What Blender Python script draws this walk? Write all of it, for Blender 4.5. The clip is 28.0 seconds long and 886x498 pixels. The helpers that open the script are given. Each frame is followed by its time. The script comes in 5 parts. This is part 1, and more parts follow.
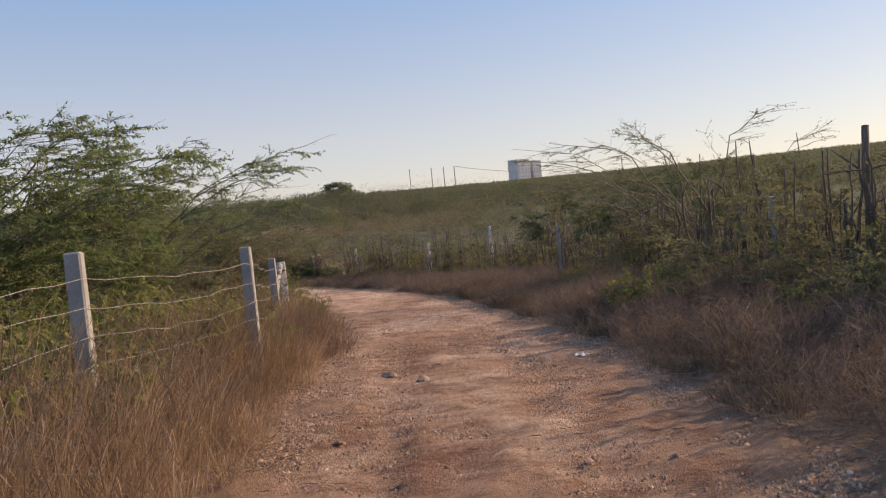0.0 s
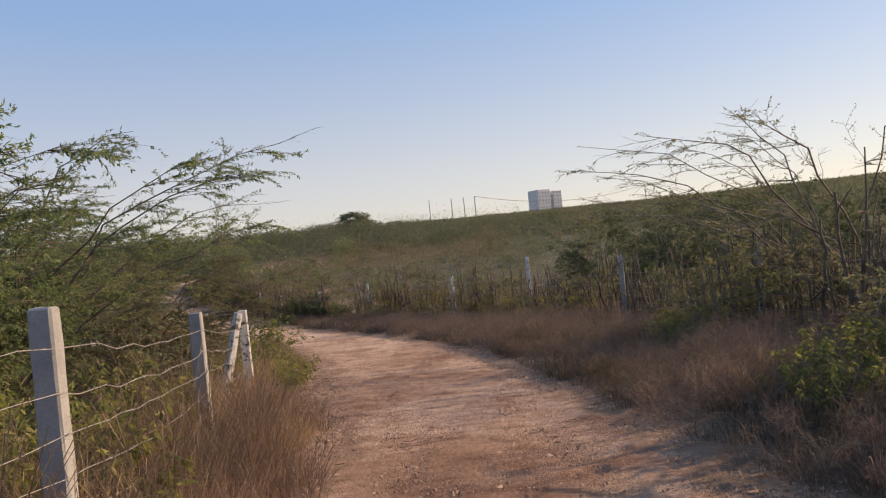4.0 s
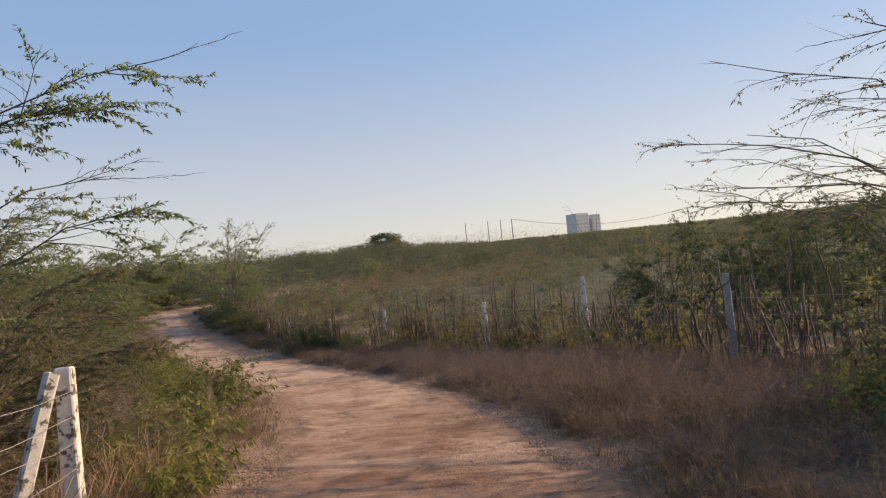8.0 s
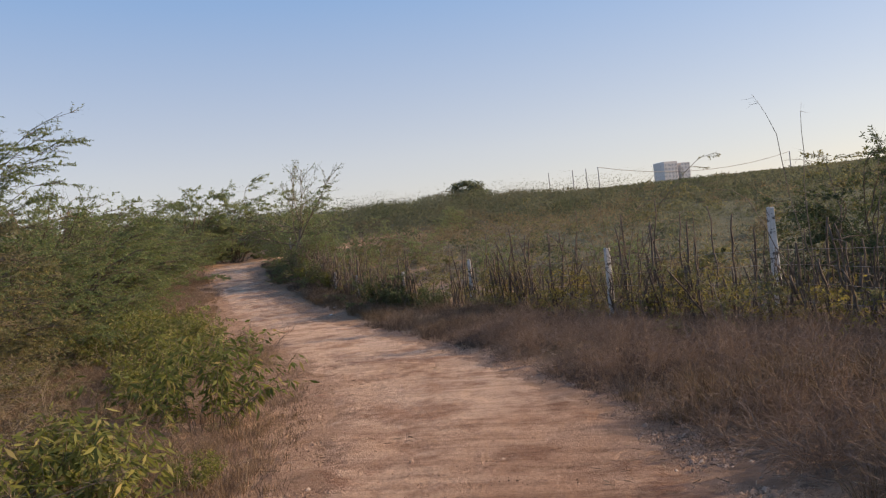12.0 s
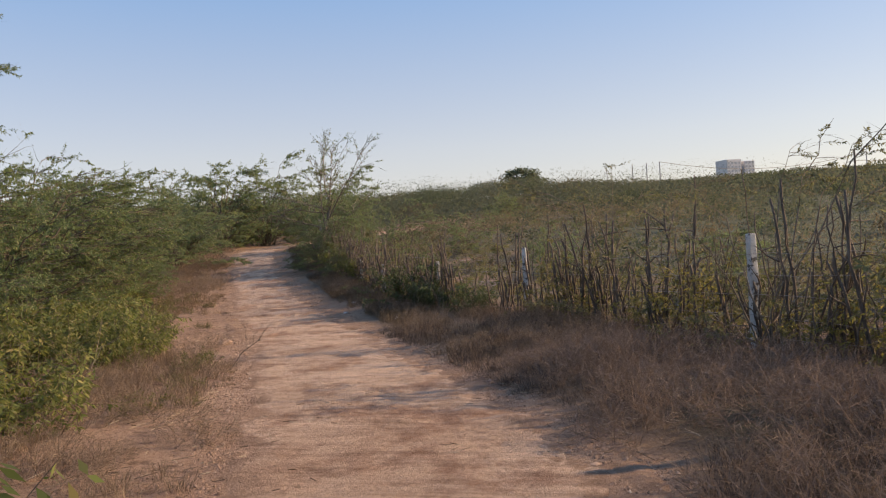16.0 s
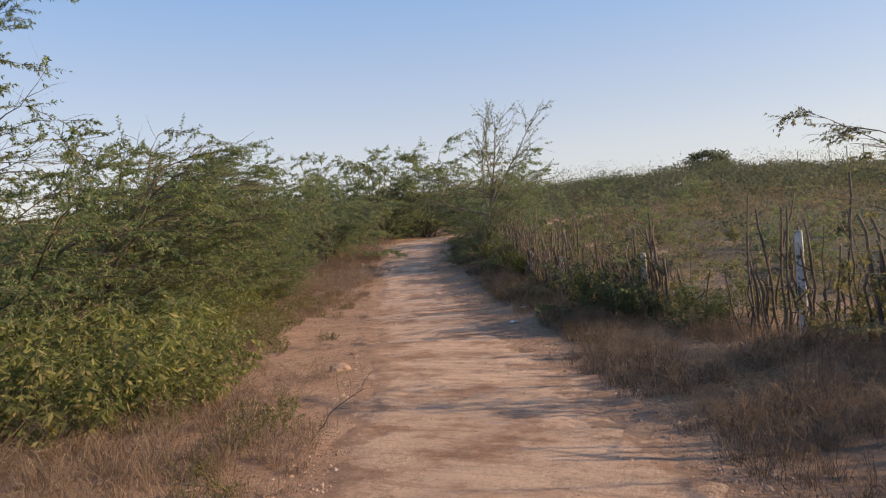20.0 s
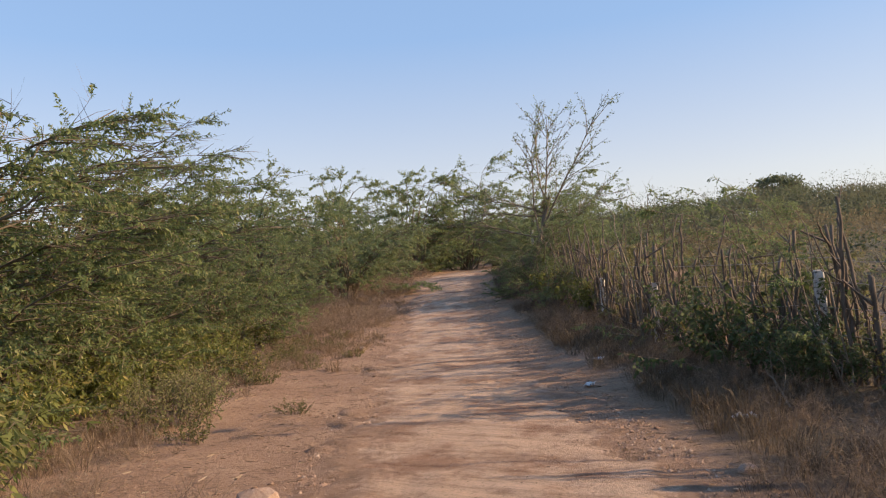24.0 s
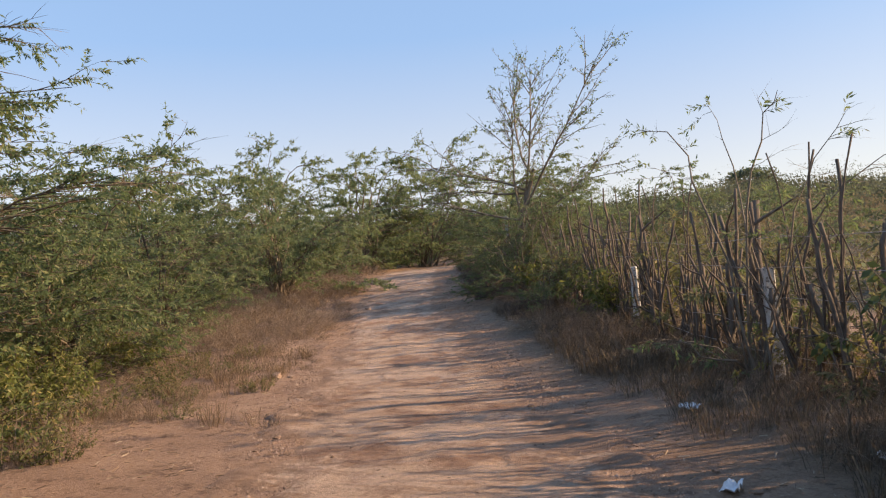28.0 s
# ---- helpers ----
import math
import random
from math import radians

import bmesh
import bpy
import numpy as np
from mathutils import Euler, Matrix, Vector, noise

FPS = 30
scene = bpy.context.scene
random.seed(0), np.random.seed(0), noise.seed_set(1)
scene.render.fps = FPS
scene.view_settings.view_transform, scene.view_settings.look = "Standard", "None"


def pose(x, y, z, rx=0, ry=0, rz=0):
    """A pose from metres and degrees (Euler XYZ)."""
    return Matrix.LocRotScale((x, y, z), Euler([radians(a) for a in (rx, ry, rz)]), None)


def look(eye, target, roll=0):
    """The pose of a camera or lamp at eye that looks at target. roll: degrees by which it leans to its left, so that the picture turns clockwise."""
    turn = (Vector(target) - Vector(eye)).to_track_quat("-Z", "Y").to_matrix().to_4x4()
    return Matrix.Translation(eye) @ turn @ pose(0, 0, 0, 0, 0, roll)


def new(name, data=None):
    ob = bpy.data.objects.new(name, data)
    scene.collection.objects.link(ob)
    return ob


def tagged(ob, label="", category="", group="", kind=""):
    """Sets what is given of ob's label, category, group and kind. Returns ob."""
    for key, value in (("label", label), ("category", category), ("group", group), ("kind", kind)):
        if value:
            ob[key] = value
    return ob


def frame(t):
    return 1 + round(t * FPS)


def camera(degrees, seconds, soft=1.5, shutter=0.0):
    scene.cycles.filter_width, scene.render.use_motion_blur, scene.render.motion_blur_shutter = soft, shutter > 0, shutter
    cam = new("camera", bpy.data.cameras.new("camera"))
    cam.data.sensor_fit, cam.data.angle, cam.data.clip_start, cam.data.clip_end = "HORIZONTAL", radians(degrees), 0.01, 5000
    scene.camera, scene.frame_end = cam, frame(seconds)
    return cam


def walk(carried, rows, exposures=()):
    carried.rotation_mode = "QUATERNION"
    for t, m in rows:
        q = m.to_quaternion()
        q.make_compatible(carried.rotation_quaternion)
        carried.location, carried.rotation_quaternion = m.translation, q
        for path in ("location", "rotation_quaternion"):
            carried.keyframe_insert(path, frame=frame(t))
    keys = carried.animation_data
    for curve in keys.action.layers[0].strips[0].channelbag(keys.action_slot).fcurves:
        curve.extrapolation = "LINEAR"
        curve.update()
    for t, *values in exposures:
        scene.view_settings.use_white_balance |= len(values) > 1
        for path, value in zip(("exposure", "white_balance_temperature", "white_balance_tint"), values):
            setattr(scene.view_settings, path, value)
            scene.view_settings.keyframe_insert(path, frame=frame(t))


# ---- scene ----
cam = camera(61.7, 28.0, soft=1.2)
METRES, EYE, TILT, LEAN, TURN = 37.5, 1.5, -2.0, 0.0, 0.0
ROWS = [
    (0.0, 0.0, 0.0, 0.0, -0.01, -0.14, 5.47),
    (0.5, -0.0027, 0.016, 0.0012, 0.24, 0.49, 4.04),
    (1.0, -0.0045, 0.0331, 0.0015, 0.59, 0.46, 5.6),
    (1.5, -0.0067, 0.05, 0.0016, 1.1, 1.05, 4.46),
    (2.0, -0.0067, 0.0657, 0.0015, 1.66, 1.03, 4.67),
    (2.5, -0.0076, 0.0846, 0.0021, 3.86, 1.72, 3.87),
    (3.0, -0.0067, 0.1006, 0.0028, 3.26, 2.08, 4.46),
    (3.5, -0.0061, 0.1182, 0.0037, 2.04, 2.62, 4.67),
    (5.5, -0.0035, 0.1856, 0.0053, 1.13, 1.45, 8.29),
    (6.0, -0.0028, 0.2051, 0.005, 2.34, 2.53, 6.55),
    (6.5, -0.0035, 0.2221, 0.0049, 2.27, 2.38, 7.08),
    (7.0, -0.0036, 0.2417, 0.0053, 2.72, 2.35, 6.35),
    (7.5, -0.0038, 0.2604, 0.006, 1.68, 4.51, 6.24),
    (8.0, -0.0044, 0.2766, 0.0051, 4.37, 4.58, 5.33),
    (8.5, -0.0052, 0.2965, 0.0051, 4.41, 4.85, 4.97),
    (9.0, -0.0062, 0.3133, 0.0042, 5.13, 4.73, 5.44),
    (9.5, -0.0095, 0.3323, 0.0045, 6.4, 5.66, 3.17),
    (10.0, -0.0126, 0.3504, 0.0036, 7.03, 4.37, 5.93),
    (10.5, -0.017, 0.3698, 0.0034, 7.03, 2.79, 4.76),
    (11.0, -0.0213, 0.3863, 0.0037, 7.37, 2.58, 5.01),
    (11.5, -0.0258, 0.4032, 0.0043, 10.81, 2.7, 5.79),
    (12.0, -0.0296, 0.4219, 0.0042, 10.68, 1.53, 5.48),
    (12.5, -0.0324, 0.4401, 0.0034, 10.4, 1.07, 5.45),
    (13.0, -0.0354, 0.4608, 0.0026, 6.72, 0.44, 5.14),
    (13.5, -0.0378, 0.4784, 0.0022, 6.61, -0.0, 5.67),
    (15.5, -0.0485, 0.5504, 0.0019, 7.5, 0.46, 5.34),
    (16.0, -0.054, 0.5684, 0.0025, 14.63, 1.22, 3.34),
    (16.5, -0.0602, 0.5846, 0.0029, 17.51, 3.44, 1.82),
    (17.0, -0.0663, 0.6005, 0.003, 26.39, 3.59, 1.7),
    (17.5, -0.0728, 0.6194, 0.0031, 26.77, 3.86, 1.79),
    (18.0, -0.0784, 0.6348, 0.0031, 26.74, 3.74, 1.7),
    (18.5, -0.0861, 0.6513, 0.0026, 26.74, 3.55, 1.55),
    (19.0, -0.0932, 0.6663, 0.0034, 26.82, 3.12, 1.93),
    (19.5, -0.1004, 0.682, 0.0036, 27.75, 2.88, 5.15),
    (20.0, -0.1077, 0.6982, 0.003, 27.36, 1.45, 3.07),
    (20.5, -0.1146, 0.7152, 0.0027, 27.43, -1.83, 2.58),
    (22.5, -0.1484, 0.7797, 0.0, 30.6, 0.53, 2.91),
    (23.0, -0.1565, 0.7952, -0.0003, 30.5, 0.77, 3.26),
    (23.5, -0.1632, 0.8087, 0.0003, 30.86, 4.25, 3.57),
    (24.0, -0.1704, 0.8272, 0.0, 30.9, 4.6, 3.17),
    (24.5, -0.1776, 0.8421, 0.0005, 28.69, 4.64, 3.29),
    (25.0, -0.1867, 0.857, 0.0009, 29.15, 4.35, 5.03),
    (25.5, -0.1962, 0.8716, 0.0008, 29.11, 5.04, 5.05),
    (26.0, -0.207, 0.8875, -0.0004, 29.26, 4.76, 4.16),
    (26.5, -0.2161, 0.9034, 0.0, 29.31, 4.82, 4.0),
    (27.0, -0.2251, 0.917, 0.0, 29.1, 4.82, 4.19),
    (27.5, -0.2348, 0.9331, 0.0001, 28.61, 4.5, 4.03),
    (28.0, -0.2433, 0.9482, 0.0013, 27.41, 4.51, 3.56),
]
walk(cam, [(t, pose(0, 0, EYE, TILT, LEAN, TURN) @ pose(METRES * x, METRES * y, METRES * z, 90 + pitch, roll, yaw)) for t, x, y, z, yaw, pitch, roll in ROWS],
     exposures=[(0.0, 0.42, 7800, 18), (3.5, 0.42, 7800, 18), (6.0, 0.56, 8200, 18), (7.4, 0.57, 8400, 18), (8.0, 0.44, 8000, 17), (8.4, 0.47, 8100, 17), (9.5, 0.4, 7800, 17), (14.0, 0.42, 7700, 17), (17.5, 0.53, 7700, 16), (20.0, 0.53, 7600, 16), (22.6, 0.68, 7600, 16), (24.6, 0.66, 7800, 16), (28.0, 0.79, 7900, 16)])

# ---- light ----
SUN_AZ, SUN_EL = 68.0, 23.0          # degrees clockwise from +y, degrees up
world = bpy.data.worlds.new("sky")
scene.world = world
world.use_nodes = True
wn = world.node_tree
sky = wn.nodes.new("ShaderNodeTexSky")
sky.sky_type, sky.sun_disc = "NISHITA", False
sky.sun_elevation, sky.sun_rotation = radians(SUN_EL), radians(SUN_AZ)
sky.air_density, sky.dust_density, sky.ozone_density = 1.0, 0.4, 1.5
haze = wn.nodes.new("ShaderNodeMix")
haze.data_type = "RGBA"
haze.inputs[0].default_value = 0.68
wco = wn.nodes.new("ShaderNodeTexCoord")      # dust haze, paler towards the horizon all round
wsep = wn.nodes.new("ShaderNodeSeparateXYZ")
wramp = wn.nodes.new("ShaderNodeValToRGB")
wramp.color_ramp.elements.new(0.3)
wramp.color_ramp.elements.new(0.12)
for el, (pos, col) in zip(wramp.color_ramp.elements, ((0.0, (0.54, 0.54, 0.6)), (0.12, (0.48, 0.55, 0.69)), (0.32, (0.21, 0.42, 0.8)), (1.0, (0.15, 0.34, 0.74)))):
    el.position, el.color = pos, (*col, 1)
wgain = wn.nodes.new("ShaderNodeMix")
wgain.data_type, wgain.blend_type = "RGBA", "MULTIPLY"
wgain.inputs[0].default_value, wgain.inputs[7].default_value = 1.0, (6.0, 6.0, 6.0, 1)
wn.links.new(wco.outputs["Generated"], wsep.inputs[0])
wn.links.new(wsep.outputs["Z"], wramp.inputs[0])
wn.links.new(wramp.outputs[0], wgain.inputs[6])
wn.links.new(wgain.outputs[2], haze.inputs[7])
wn.links.new(sky.outputs[0], haze.inputs[6])
wn.links.new(haze.outputs[2], wn.nodes["Background"].inputs[0])
wn.nodes["Background"].inputs[1].default_value = 0.135
sun = new("sun", bpy.data.lights.new("sun", "SUN"))
sun.data.energy, sun.data.angle, sun.data.color = 4.4, radians(0.6), (1.0, 0.79, 0.55)
_a, _e = radians(SUN_AZ), radians(SUN_EL)
sun_dir = Vector((math.sin(_a) * math.cos(_e), math.cos(_a) * math.cos(_e), math.sin(_e)))
sun.matrix_world = look(sun_dir * 50, (0, 0, 0))


# ---- materials ----
def nodes_of(name):
    m = bpy.data.materials.new(name)
    m.use_nodes = True
    return m, m.node_tree, m.node_tree.nodes["Principled BSDF"]


def ramp(nt, fac, stops):
    r = nt.nodes.new("ShaderNodeValToRGB")
    while len(r.color_ramp.elements) < len(stops):
        r.color_ramp.elements.new(0.5)
    for el, (p, c) in zip(r.color_ramp.elements, stops):
        el.position, el.color = p, (*c, 1)
    nt.links.new(fac, r.inputs[0])
    return r.outputs[0]


def noise_tex(nt, scale, detail=4, rough=0.6, stretch=None):
    n = nt.nodes.new("ShaderNodeTexNoise")
    n.inputs["Scale"].default_value, n.inputs["Detail"].default_value, n.inputs["Roughness"].default_value = scale, detail, rough
    co = nt.nodes.new("ShaderNodeTexCoord")
    src = co.outputs["Object"]
    if stretch:
        mp = nt.nodes.new("ShaderNodeMapping")
        mp.inputs["Scale"].default_value = stretch
        nt.links.new(src, mp.inputs[0])
        src = mp.outputs[0]
    nt.links.new(src, n.inputs["Vector"])
    return n.outputs["Fac"]


def mix(nt, fac, a, b, mode="MIX"):
    m = nt.nodes.new("ShaderNodeMix")
    m.data_type, m.blend_type = "RGBA", mode
    if isinstance(fac, float):
        m.inputs[0].default_value = fac
    else:
        nt.links.new(fac, m.inputs[0])
    for sock, v in ((m.inputs[6], a), (m.inputs[7], b)):
        if isinstance(v, tuple):
            sock.default_value = (*v, 1)
        else:
            nt.links.new(v, sock)
    return m.outputs[2]


def bump(nt, bsdf, height, strength, dist=0.02):
    b = nt.nodes.new("ShaderNodeBump")
    b.inputs["Strength"].default_value, b.inputs["Distance"].default_value = strength, dist
    nt.links.new(height, b.inputs["Height"])
    nt.links.new(b.outputs[0], bsdf.inputs["Normal"])


def surface(name, stops, scale, rough=0.9, fine=None, bumps=0.4, dist=0.01, stretch=None):
    m, nt, p = nodes_of(name)
    base = ramp(nt, noise_tex(nt, scale, 5, 0.6, stretch), stops)
    f = noise_tex(nt, fine or scale * 9, 6, 0.7, stretch)
    col = mix(nt, 0.55, base, ramp(nt, f, [(0.3, (0.55, 0.52, 0.5)), (0.7, (1.0, 1.0, 1.0))]), "MULTIPLY")
    nt.links.new(col, p.inputs["Base Color"])
    p.inputs["Roughness"].default_value = rough
    bump(nt, p, f, bumps, dist)
    return m


def leafy(name, stops, through_col, amount=0.4, rough=0.8, spread=0.5):
    """Thin leaves: colour varies leaf by leaf and plant by plant, and light comes through."""
    m, nt, p = nodes_of(name)
    geo = nt.nodes.new("ShaderNodeNewGeometry")
    info = nt.nodes.new("ShaderNodeObjectInfo")
    base = ramp(nt, geo.outputs["Random Per Island"], stops)
    tint = ramp(nt, info.outputs["Random"], [(0.0, (1 - spread * 0.4, 1 - spread * 0.5, 1 - spread * 0.3)), (0.5, (1, 1, 1)), (1.0, (1 + 0.2 * spread, 1, 1 - spread * 0.4))])
    col = mix(nt, 1.0, base, tint, "MULTIPLY")
    nt.links.new(col, p.inputs["Base Color"])
    p.inputs["Roughness"].default_value = rough
    t = nt.nodes.new("ShaderNodeBsdfTranslucent")
    nt.links.new(mix(nt, 0.5, col, through_col), t.inputs[0])
    s = nt.nodes.new("ShaderNodeMixShader")
    s.inputs[0].default_value = amount
    nt.links.new(p.outputs[0], s.inputs[1])
    nt.links.new(t.outputs[0], s.inputs[2])
    nt.links.new(s.outputs[0], nt.nodes["Material Output"].inputs[0])
    return m


M_FEATHER = leafy("feathery_leaf", [(0.0, (0.064, 0.1, 0.045)), (0.5, (0.128, 0.185, 0.08)), (0.85, (0.21, 0.252, 0.11)), (1.0, (0.33, 0.31, 0.155))], (0.29, 0.37, 0.13), 0.45, 0.8, 0.3)
M_BROAD = leafy("broad_leaf", [(0.0, (0.058, 0.084, 0.024)), (0.5, (0.132, 0.164, 0.046)), (0.85, (0.24, 0.245, 0.077)), (1.0, (0.38, 0.32, 0.14))], (0.36, 0.38, 0.09), 0.43)
# Paler, low-contrast green: distance haze is put into this leaf colour.
M_HAZED = leafy("hazed_green_leaf", [(0.0, (0.1, 0.14, 0.07)), (0.5, (0.165, 0.22, 0.11)), (0.85, (0.235, 0.275, 0.14)), (1.0, (0.34, 0.32, 0.18))], (0.32, 0.4, 0.17), 0.5, 0.9, 0.25)
M_DARKLEAF = leafy("dark_leaf", [(0.0, (0.055, 0.08, 0.035)), (1.0, (0.1, 0.13, 0.06))], (0.12, 0.17, 0.05), 0.35)
M_DROOP = leafy("drooping_leaf", [(0.0, (0.045, 0.075, 0.02)), (0.5, (0.09, 0.125, 0.035)), (0.85, (0.17, 0.19, 0.06)), (1.0, (0.3, 0.22, 0.1))], (0.3, 0.33, 0.07), 0.4)
M_ROUND = leafy("small_olive_leaf", [(0.0, (0.1, 0.115, 0.045)), (0.6, (0.19, 0.2, 0.08)), (1.0, (0.3, 0.27, 0.13))], (0.34, 0.35, 0.13), 0.4)
M_CLIMB = leafy("climber_leaf", [(0.0, (0.1, 0.105, 0.035)), (0.5, (0.2, 0.19, 0.06)), (1.0, (0.36, 0.3, 0.12))], (0.4, 0.36, 0.1), 0.45)
M_TREELEAF = leafy("evergreen_leaf", [(0.0, (0.11, 0.14, 0.09)), (1.0, (0.2, 0.23, 0.15))], (0.22, 0.27, 0.13), 0.5)
M_OLIVE = leafy("dusty_leaf", [(0.0, (0.095, 0.112, 0.055)), (0.6, (0.178, 0.188, 0.09)), (1.0, (0.29, 0.245, 0.135))], (0.3, 0.3, 0.13), 0.43)
M_BROWNLEAF = leafy("brown_brush_leaf", [(0.0, (0.11, 0.09, 0.058)), (0.5, (0.19, 0.152, 0.096)), (0.85, (0.21, 0.19, 0.1)), (1.0, (0.32, 0.245, 0.155))], (0.28, 0.22, 0.13), 0.4)
# Far leaf colours are greyed and lightened to carry the distance haze.
M_FAR = leafy("far_leaf", [(0.0, (0.092, 0.108, 0.072)), (0.6, (0.114, 0.128, 0.087)), (1.0, (0.14, 0.144, 0.102))], (0.165, 0.185, 0.115), 0.6, 0.9, 0.2)
M_FARDARK = leafy("far_dark_leaf", [(0.0, (0.062, 0.08, 0.05)), (1.0, (0.1, 0.115, 0.07))], (0.12, 0.15, 0.08), 0.55, 0.9, 0.2)
M_FARDRY = leafy("far_dry_leaf", [(0.0, (0.095, 0.092, 0.062)), (1.0, (0.16, 0.145, 0.098))], (0.18, 0.165, 0.1), 0.55, 0.9, 0.2)
M_GRASS = leafy("dry_grass", [(0.0, (0.2, 0.135, 0.09)), (0.5, (0.4, 0.28, 0.19)), (0.9, (0.56, 0.42, 0.29)), (1.0, (0.7, 0.58, 0.42))], (0.55, 0.36, 0.2), 0.4, 0.8)
M_REDGRASS = leafy("red_brown_grass", [(0.0, (0.12, 0.08, 0.055)), (0.5, (0.2, 0.14, 0.096)), (0.9, (0.29, 0.21, 0.14)), (1.0, (0.46, 0.36, 0.24))], (0.32, 0.22, 0.14), 0.35, 0.8)
# Darker copy of the dry grass, with the right verge's shade in its colour.
M_SHADEGRASS = leafy("brown_shaded_grass", [(0.0, (0.07, 0.053, 0.039)), (0.6, (0.13, 0.097, 0.069)), (1.0, (0.24, 0.185, 0.125))], (0.22, 0.165, 0.115), 0.25, 0.9)
M_GREENGRASS = leafy("low_weed", [(0.0, (0.06, 0.08, 0.025)), (0.6, (0.13, 0.14, 0.05)), (1.0, (0.3, 0.22, 0.1))], (0.3, 0.3, 0.08), 0.35, 0.8)
M_DRYTWIG = leafy("dead_twig", [(0.0, (0.115, 0.082, 0.06)), (0.6, (0.22, 0.16, 0.118)), (1.0, (0.38, 0.3, 0.225))], (0.38, 0.27, 0.2), 0.25, 0.9)
M_BARK = surface("bark", [(0.3, (0.11, 0.085, 0.06)), (0.7, (0.24, 0.19, 0.135))], 9, 0.95, 60, 0.6, 0.01, (1, 1, 0.3))
M_PALEBARK = surface("pale_bark", [(0.3, (0.15, 0.12, 0.09)), (0.7, (0.28, 0.235, 0.18))], 9, 0.95, 60, 0.4, 0.01, (1, 1, 0.3))
M_STICK = surface("weathered_stick", [(0.3, (0.07, 0.055, 0.042)), (0.7, (0.23, 0.178, 0.138))], 14, 0.95, 90, 0.6, 0.006, (1, 1, 0.25))
M_CONCRETE = surface("grey_concrete", [(0.3, (0.27, 0.27, 0.275)), (0.7, (0.4, 0.4, 0.395))], 5, 0.9, 70, 0.4, 0.004)
M_WHITEWASH = surface("whitewashed_concrete", [(0.4, (0.12, 0.11, 0.1)), (0.45, (0.6, 0.59, 0.56)), (0.7, (0.74, 0.73, 0.7))], 11, 0.9, 60, 0.4, 0.004)
M_WIRE = surface("rusty_wire", [(0.3, (0.24, 0.21, 0.185)), (0.7, (0.46, 0.43, 0.4))], 20, 0.6, 200, 0.1, 0.001)
M_STONE = surface("stone", [(0.3, (0.3, 0.19, 0.135)), (0.7, (0.48, 0.35, 0.27))], 8, 0.9, 60, 0.6, 0.01)
M_CLOD = surface("red_clod", [(0.3, (0.2, 0.12, 0.078)), (0.7, (0.42, 0.275, 0.195))], 9, 0.97, 70, 0.7, 0.01)
M_GRAVEL = leafy("red_gravel", [(0.0, (0.14, 0.085, 0.055)), (0.55, (0.34, 0.21, 0.14)), (0.92, (0.44, 0.3, 0.215)), (1.0, (0.5, 0.38, 0.29))], (0.3, 0.2, 0.14), 0.0, 0.9, 0.0)
M_STRAW = leafy("straw", [(0.0, (0.1, 0.07, 0.05)), (0.6, (0.26, 0.18, 0.12)), (1.0, (0.55, 0.45, 0.32))], (0.3, 0.2, 0.14), 0.1, 0.9, 0.0)
M_PLASTIC = surface("white_plastic", [(0.3, (0.7, 0.7, 0.72)), (0.7, (0.85, 0.85, 0.85))], 12, 0.65, 80, 0.2, 0.004)
def soil_material():
    """Reddish soil, hidden by brown leaf litter away from the track."""
    m, nt, p = nodes_of("reddish_soil")
    base = ramp(nt, noise_tex(nt, 0.9, 5), [(0.25, (0.26, 0.155, 0.1)), (0.5, (0.37, 0.23, 0.152)), (0.75, (0.47, 0.31, 0.21))])
    crumbs = noise_tex(nt, 5.5, 8, 0.72)
    base = mix(nt, 0.8, base, ramp(nt, crumbs, [(0.36, (0.38, 0.33, 0.3)), (0.46, (1, 1, 1))]), "MULTIPLY")
    dead = ramp(nt, noise_tex(nt, 7, 6, 0.75), [(0.3, (0.055, 0.05, 0.032)), (0.7, (0.14, 0.115, 0.066))])
    herbs = nt.nodes.new("ShaderNodeAttribute")
    herbs.attribute_name = "herbs"
    green = ramp(nt, noise_tex(nt, 2.2, 7, 0.75), [(0.35, (0.06, 0.07, 0.036)), (0.65, (0.125, 0.125, 0.066))])
    dead = mix(nt, herbs.outputs["Fac"], dead, green)
    at = nt.nodes.new("ShaderNodeAttribute")
    at.attribute_name = "litter"
    col = mix(nt, at.outputs["Fac"], base, dead)
    f = noise_tex(nt, 24, 8, 0.8)
    col = mix(nt, 0.7, col, ramp(nt, f, [(0.35, (0.45, 0.4, 0.37)), (0.55, (1.0, 1.0, 1.0))]), "MULTIPLY")
    nt.links.new(col, p.inputs["Base Color"])
    p.inputs["Roughness"].default_value = 0.97
    bump(nt, p, f, 0.9, 0.05)
    return m


M_SOIL = soil_material()
# Wall and window tones are lightened, with the distance haze in the colour.
M_TOWERWALL = surface("hazed_render", [(0.3, (0.7, 0.68, 0.68)), (0.7, (0.78, 0.76, 0.76))], 0.1, 0.9, 1.0, 0.05)
M_TOWERGLASS = surface("hazed_window", [(0.3, (0.4, 0.42, 0.45)), (0.7, (0.5, 0.52, 0.55))], 0.3, 0.3, 2.0, 0.02)


